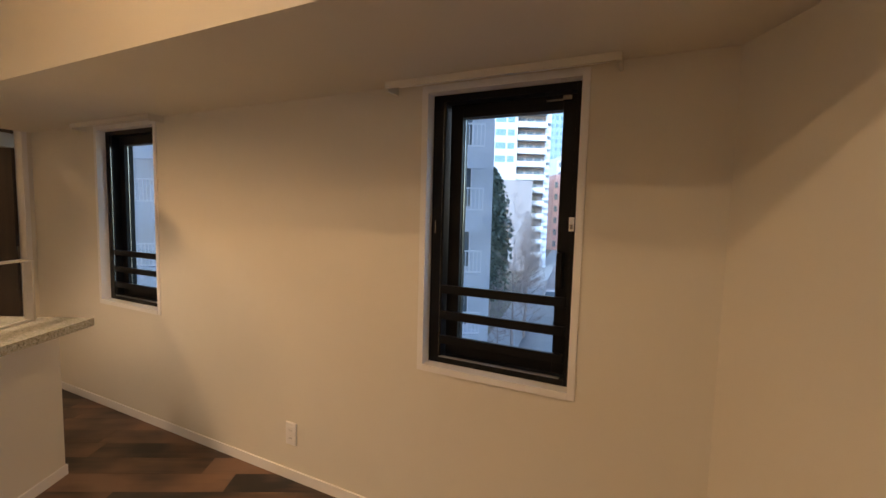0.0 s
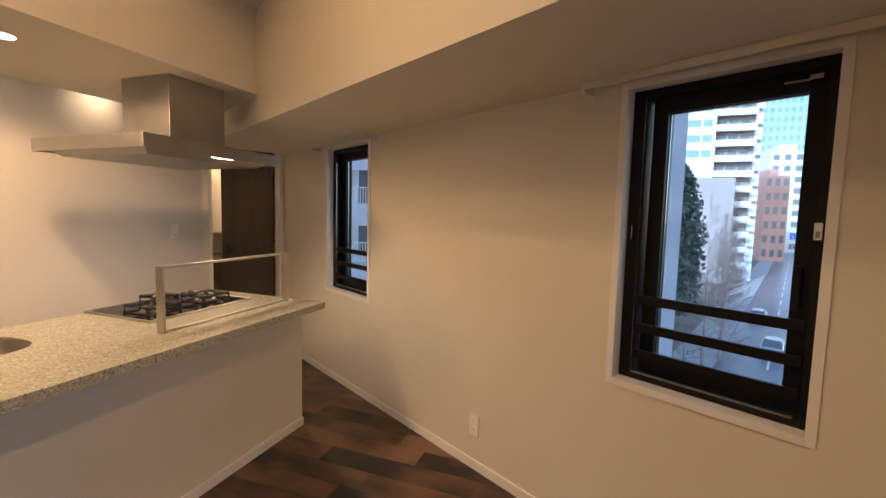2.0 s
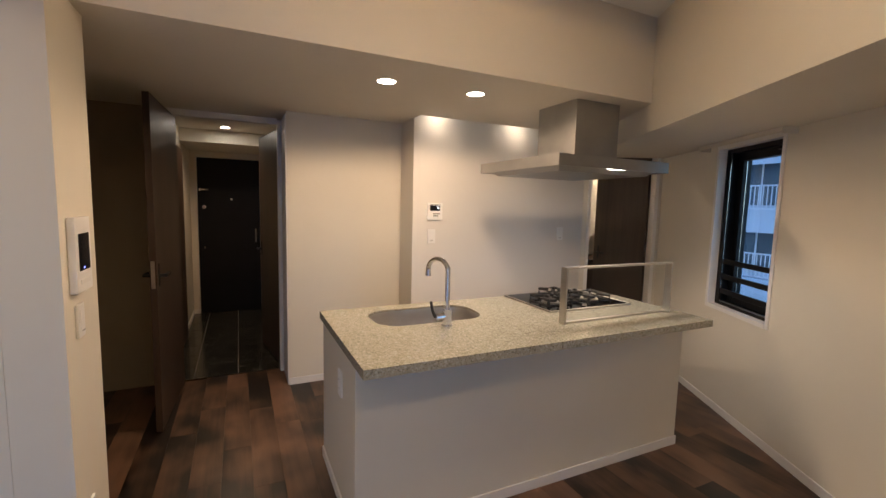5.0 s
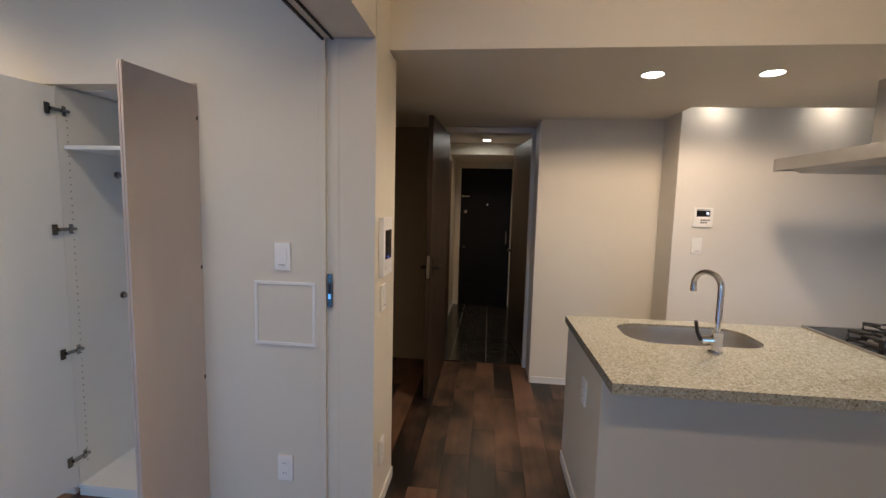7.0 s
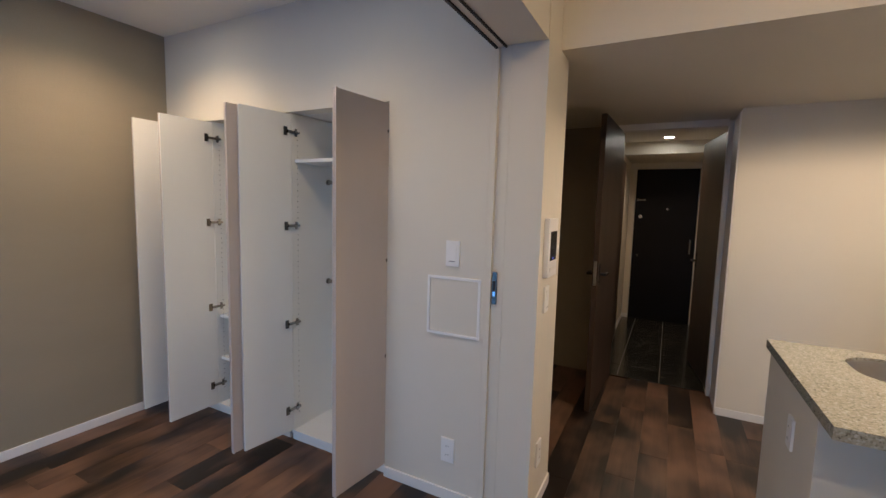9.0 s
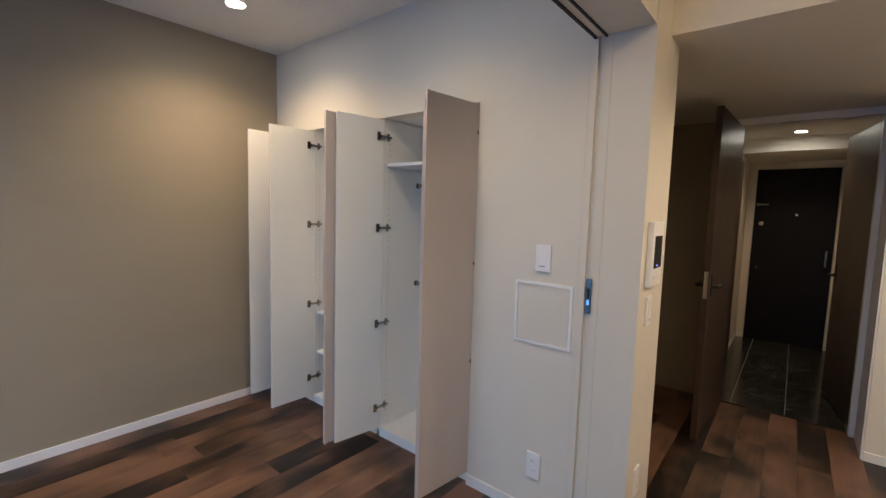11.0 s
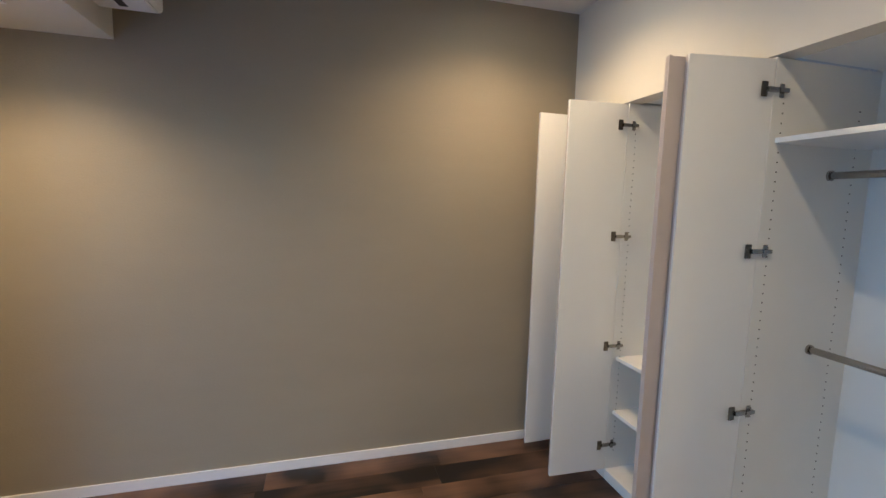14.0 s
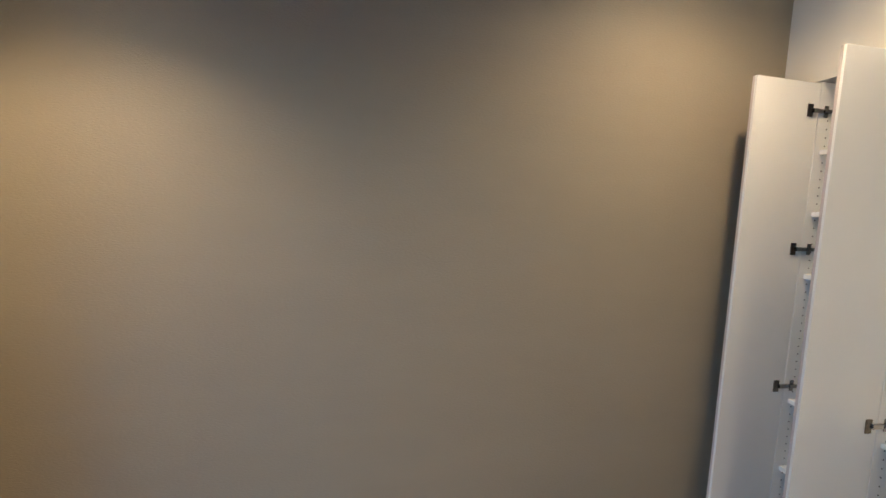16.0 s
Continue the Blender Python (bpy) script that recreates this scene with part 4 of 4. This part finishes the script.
structure("ground", many((-200, -400, GZ - 0.5, 1500, 500, GZ)), VERGE, "brown leaf-littered ground far below", "ground")
RM = pose(45.2, -11.0, GZ, 0, 0, ROADDIR)      # local x runs up the road, local y to its verge
structure("road", many((-60, -16, 0.0, 600, 0, 0.02)), ASPHALT, "grey asphalt road seen from above", "road", m=RM)
structure("pavement", many((-60, 0, 0.0, 600, 0.25, 0.16), (-60, 0.25, 0, 600, 3.4, 0.12)), PAVE, "pale kerb and pavement beside the road", "pavement", m=RM)
lane = [(x, y) for x in range(-20, 300, 9) for y in (-3.6, -7.0, -10.5)]
for lx, ly in lane[:90]:
    o = structure("road_mark", box(lx, ly, 0.021, lx + 4.5, ly + 0.16, 0.026), MARK, "white painted lane dash", "road marking", m=RM)


def facade(name, m, w, h, floors, fh, bays, wallmat, label, balc_depth=1.2, z_first=0.0, lattice=False):
    """An apartment block: facade along local x, facing local -y, with windows and railed balconies."""
    e = thing(name, m, label, "building")
    part("wall", box(0, 0, 0, w, 14, h), wallmat, e)
    part("roof", box(-0.2, -0.2, h, w + 0.2, 14.2, h + 0.5), wallmat, e)
    for f in range(floors):
        z = z_first + f * fh
        for bx, bwid, kind in bays:
            wdw = part("window", many((bx + 0.5, -0.06, z + 0.25, bx + bwid - 0.5, -0.02, z + 2.2)), DAYGLASS, e)
            part("frame", many((bx + 0.44, -0.09, z + 0.25, bx + 0.5, -0.01, z + 2.26), (bx + bwid - 0.5, -0.09, z + 0.25, bx + bwid - 0.44, -0.01, z + 2.26), (bx + 0.5, -0.09, z + 2.2, bx + bwid - 0.5, -0.01, z + 2.26), (bx + bwid / 2 - 0.03, -0.09, z + 0.25, bx + bwid / 2 + 0.03, -0.01, z + 2.2)), RAILWHITE, wdw)
            if kind == "b":
                b = part("balcony", many((bx, -balc_depth, z - 0.18, bx + bwid, -0.001, z), (bx, -balc_depth, z - 0.9, bx + bwid, -balc_depth + 0.12, z - 0.1801) if lattice else (bx, -balc_depth, z - 0.25, bx + bwid, -balc_depth + 0.1, z - 0.1801)), wallmat, e)
                n = max(6, int(bwid / (0.16 if lattice else 0.30)))
                rl = [(bx, -balc_depth + 0.02, z + 1.0, bx + bwid, -balc_depth + 0.07, z + 1.06), (bx, -balc_depth + 0.02, z + 0.06, bx + bwid, -balc_depth + 0.07, z + 0.11)]
                for k in range(n + 1):
                    xx = bx + (bwid - 0.03) * k / n
                    rl.append((xx, -balc_depth + 0.03, z + 0.11, xx + 0.03, -balc_depth + 0.06, z + 1.0))
                rb = boxes(bmesh.new(), *rl)
                part("railing", rb, RAILWHITE, b)
    return e


# near apartment block across the side street
facade("apartment_building", pose(20.2, 26.8, GZ, 0, 0, -90), 30, 27, 8, 2.8, [(3.0, 3.4, "b"), (8.6, 3.4, "b"), (14.2, 3.4, "b"), (19.8, 3.4, "b"), (25.2, 1.5, "w"), (27.7, 1.75, "b")], GREYRENDER, "grey apartment block with small railed balconies", 1.0, 1.36, True)

# white tower further up the road
TM = pose(100.0, -15.0, GZ, 0, 0, -90)
e = thing("tower_block", TM, "tall white apartment tower with rows of balconies", "building")
part("left_wing", box(-0.3, 0, 0, 5.4, 16, 52), WHITERENDER, e)
part("right_wing", box(5.4002, 2.0, 0, 12.3, 18, 50), PINKWALL, e)
part("low_wing", box(2.0, -4.0, 0, 8.4, 1.99, 20.3), PINKWALL, e)
part("stair_tower", box(12.3002, 3.0, 0, 14.0, 20, 51), GREYRENDER, e)
for f in range(15):
    z = 3.0 + f * 3.0
    if z > 21:
        wdw = part("window", many((0.3, -0.05, z + 0.7, 2.7, -0.01, z + 2.1), (3.1, -0.05, z + 0.7, 4.7, -0.01, z + 2.1)), FARGLASS, e)
    x0 = 5.5 if z > 19.5 else 8.7
    b = part("balcony", many((x0, 0.3, z - 0.2, 12.3, 1.99, z), (x0, 0.3, z, 12.3, 0.4, z + 0.25)), WHITERENDER, e)
    part("railing", many((x0, 0.32, z + 0.2501, 12.3, 0.38, z + 1.05)), RAILWHITE, b)
    n = 3 if z > 19.5 else 1
    for k in range(n):
        q = x0 + 0.5 + k * (11.5 - x0) / n
        part("window", many((q, 1.94, z + 0.1, q + 1.5, 1.985, z + 2.1)), DAYGLASS, e)
    part("stair_landing", many((12.4, 1.9, z + 1.2, 13.6, 2.99, z + 1.9)), GREYRENDER, e)

# far buildings
def block(name, x, y0, y1, h, material, label, rows, cols, depth=30, win=(0.55, 0.5)):
    e = thing(name, pose(x, y0, GZ, 0, 0, -90), label, "building")
    w = y0 - y1
    part("wall", box(0, 0, 0, w, depth, h), material, e)
    part("roof", box(w * 0.2, 2, h, w * 0.6, depth - 2, h + h * 0.08), material, e)
    for r in range(rows):
        for c in range(cols):
            cw, rh = w / cols, h / rows
            part("window", many((c * cw + cw * (1 - win[0]) / 2, -0.1, r * rh + rh * 0.3, c * cw + cw * (1 + win[0]) / 2, -0.02, r * rh + rh * (0.3 + win[1]))), FARGLASS if material in (FARGLASS, HAZE) else DAYGLASS, e)
    return e


block("red_building", 158, -46.2, -52.5, 26, BRICKRED, "red-brown clad building beside the road", 6, 3)
block("white_building", 205, -61, -76, 39, WHITERENDER, "white stepped office building in the distance", 9, 4)
block("glass_tower", 330, -100, -150, 130, FARGLASS, "teal glass office tower in the distance", 16, 8, win=(0.8, 0.7))
block("grey_building", 260, -72, -98, 110, HAZE, "blue-grey high-rise with distance haze mixed into its colour", 24, 9)

# trees
def limb(bm, p, d, length, r, depth, rg):
    n = 4
    q = p + d * length
    side = d.cross(Vector((0.3, 0.9, 0.1))).normalized()
    up = d.cross(side)
    rr = r * 0.55
    a = [bm.verts.new(p + r * (math.cos(k * math.tau / n) * side + math.sin(k * math.tau / n) * up)) for k in range(n)]
    b = [bm.verts.new(q + rr * (math.cos(k * math.tau / n) * side + math.sin(k * math.tau / n) * up)) for k in range(n)]
    for k in range(n):
        bm.faces.new((a[k], a[(k + 1) % n], b[(k + 1) % n], b[k]))
    if depth == 0:
        return
    for k in range(5 if depth > 1 else 6):
        f = 0.25 + 0.75 * (k + rg.random()) / 6
        az = rg.random() * math.tau
        v = Vector((math.cos(az), math.sin(az), 0.45 + 0.5 * rg.random())).normalized()
        nd = (d * 0.45 + v * 0.75).normalized()
        limb(bm, p + d * length * f, nd, length * (0.52 - 0.18 * f) * (0.8 + 0.5 * rg.random()), r * 0.42, depth - 1, rg)


def bare_tree(x, y, h, seed):
    """A tall leafless street tree: a straight leader with fine, rising side branches that shorten towards the tip."""
    rg = random.Random(seed)
    e = thing("bare_tree", pose(x, y, GZ), "leafless street tree with fine branches", "tree", "street trees")
    lean = Vector((rg.uniform(-0.03, 0.03), rg.uniform(-0.03, 0.03), 1)).normalized()
    bm = bmesh.new()
    p, r = Vector((0, 0, 0)), 0.15 * h / 13
    for k in range(6):
        limb(bm, p, (lean + Vector((rg.uniform(-0.03, 0.03), rg.uniform(-0.03, 0.03), 0))).normalized(), h / 6, r, 0, rg)
        p, r = p + lean * (h / 6), r * 0.62
    part("trunk", bm, BARK, e)
    bm = bmesh.new()
    for k in range(44):
        f = 0.12 + 0.86 * (k + rg.random()) / 44
        az = rg.random() * math.tau
        d = Vector((math.cos(az), math.sin(az), 0.25 + 0.75 * f)).normalized()
        limb(bm, lean * (h * f), d, h * (0.23 * (1.03 - f) + 0.03) * rg.uniform(0.7, 1.2), 0.024 * (1.1 - f) + 0.008, 2 if k % 6 == 0 else 1, rg)
    part("crown", bm, BARK, e)


def evergreen(x, y, h, seed):
    rg = random.Random(seed)
    e = thing("evergreen_tree", pose(x, y, GZ), "dense dark evergreen tree beside the street", "tree", "street trees")
    part("trunk", cyl(0, 0, h * 0.25, 0.28, h * 0.5, r2=0.15, n=9), BARK, e)
    bm = bmesh.new()
    vs = []
    for k in range(5200):
        f = rg.random()
        z = h * (0.18 + 0.82 * f)
        rad = h * 0.15 * math.sin(math.pi * min(1, 0.18 + 0.80 * f)) ** 0.7 * (0.75 + 0.25 * math.sin(9 * f + 3 * math.sin(k % 7)))
        a = rg.random() * math.tau
        r = rad * (0.55 + 0.5 * rg.random())
        c = Vector((r * math.cos(a), r * math.sin(a), z))
        s = 0.16 + 0.2 * rg.random()
        u = Vector((rg.uniform(-1, 1), rg.uniform(-1, 1), rg.uniform(-1, 1))).normalized()
        w = u.orthogonal().normalized()
        p = [bm.verts.new(c + s * q) for q in (u, w * 0.6, -u * 0.8, -w * 0.6)]
        bm.faces.new(p)
    part("crown", bm, LEAF, e)["kind"] = "stuff"


evergreen(47, -7.1, 17.5, 3)
evergreen(56, -8.6, 15, 4)
for k, (x, y, h) in enumerate([(38.0, -8.1, 14.5), (37.0, -6.6, 8.0), (43.0, -10.3, 13), (49, -11.8, 13), (54.5, -13.2, 13), (62, -14.8, 13), (71, -16.0, 13), (84, -20, 13), (98, -25.0, 13), (114, -31, 13), (132, -37, 13), (152, -44, 13), (58, -14.0, 12.5), (66.5, -15.6, 13), (77, -18, 13), (91, -22.5, 13)]):
    bare_tree(x, y, h, 20 + k)


def car(m, paint, label):
    e = thing("parked_car", m, label, "car", "cars on the road")
    bm = box(-2.2, -0.85, 0.28, 2.2, 0.85, 0.85, bevel=0.14, seg=3)
    part("body", bm, paint, e, smooth=True)
    cab = frustum((-1.9, -0.78, 1.0, 0.78), 0.8501, (-1.4, -0.62, 0.35, 0.62), 1.42)
    part("cabin", cab, DAYGLASS, e, "dark car windows")
    part("roof", box(-1.38, -0.6, 1.4205, 0.33, 0.6, 1.46, bevel=0.015), paint, e)
    for x in (-1.35, 1.35):
        for y in (-0.80, 0.80):
            w = part("wheel", cyl(x, y, 0.31, 0.31, 0.2, "y", n=18), IRON, e)
            part("rim", cyl(x, y * 1.13, 0.31, 0.19, 0.03, "y", n=14), STEEL, w)
    for y in (-0.55, 0.55):
        part("headlight", box(2.15, y - 0.16, 0.58, 2.215, y + 0.16, 0.70, bevel=0.02), PLASTIC, e)


CARWHITE = mat("white_car_paint", (0.75, 0.76, 0.78), 0.2)
CARSILVER = mat("silver_car_paint", (0.5, 0.52, 0.55), 0.25, 0.4)
car(RM @ pose(19.5, -1.6, 0.02, 0, 0, 0), CARWHITE, "white car at the kerb")
car(RM @ pose(4.5, -3.6, 0.02, 0, 0, 0), CARSILVER, "silver car on the road")
e = thing("road_sign", pose(150, -51.6, GZ), "blue road sign on a pole", "sign")
part("pole", cyl(0, 0, 4, 0.12, 8), PAVE, e)
part("panel", box(-0.05, -1.6, 7.0, 0.05, 0.8, 8.6), mat("sign_blue", (0.02, 0.12, 0.5), 0.5), e)
# unseen mass of the flat's own building, added to shade the block opposite
structure("shading_mass", many((-16, -9, 2.9, 1.0, 30, 24), (-16, 6.6, GZ, 1.0, 30, 2.9), (-16, -9, GZ, 1.0, 6.6, -0.6)), GREYRENDER, "unseen grey mass of the flat's building, added to block the sun", "building")

# ---------------------------------------------------------------- floor planks
PW, PL = 0.152, 0.915
rng = random.Random(5)


def plank_mesh(w, l):
    bm = box(0.0002, 0.0002, -0.015, w - 0.0002, l - 0.0002, 0.0, bevel=0.0005, seg=1)
    me = bpy.data.meshes.new("plank")
    bm.to_mesh(me)
    bm.free()
    me.materials.append(PLANK)
    return me


fl = bpy.data.objects["floor"]
shared = {}
col = 0
x = -0.208 - 21 * PW
while x < 3.95:
    first = YS - 0.1 - rng.random() * PL * 0.8
    y = {20: 2.37, 21: 2.68, 22: 2.255, 19: 2.05, 23: 2.9}.get(col, first + 4 * PL) - 4 * PL
    y = y if y < YS else y - PL
    col += 1
    y_end = 3.90
    if x > 1.2:
        y_end = 4.0
    while y < y_end:
        y0, y1 = max(y, YS - 0.14), min(y + PL, y_end)
        if y1 - y0 > 0.03 and not (y0 > 2.2 and x < -1.45) and x + PW < 1.75 + (y1 + 0.6) * 0.54 + 0.2:
            key = round(y1 - y0, 3)
            if key not in shared:
                shared[key] = plank_mesh(PW, y1 - y0)
            o = new("plank", shared[key])
            o.location = (x, y0, 0)
            o.parent = fl
        y += PL
    x += PW
hf = bpy.data.objects["hall_floor"]
tile = None
for i in range(3):
    for j in range(8):
        if tile is None:
            bm = box(0.002, 0.002, -0.013, 0.331, 0.298, 0.0, bevel=0.001, seg=1)
            tile = bpy.data.meshes.new("tile")
            bm.to_mesh(tile)
            bm.free()
            tile.materials.append(MARBLE)
        o = new("tile", tile)
        o.location = (-0.793 + i * 0.333 + (0.0), 3.922 + j * 0.30, -0.0005)
        o.parent = hf
for j in range(8):
    o = new("tile", tile)
    o.location = (-0.793 + 3 * 0.333, 3.922 + j * 0.30, -0.0005)
    o.parent = hf
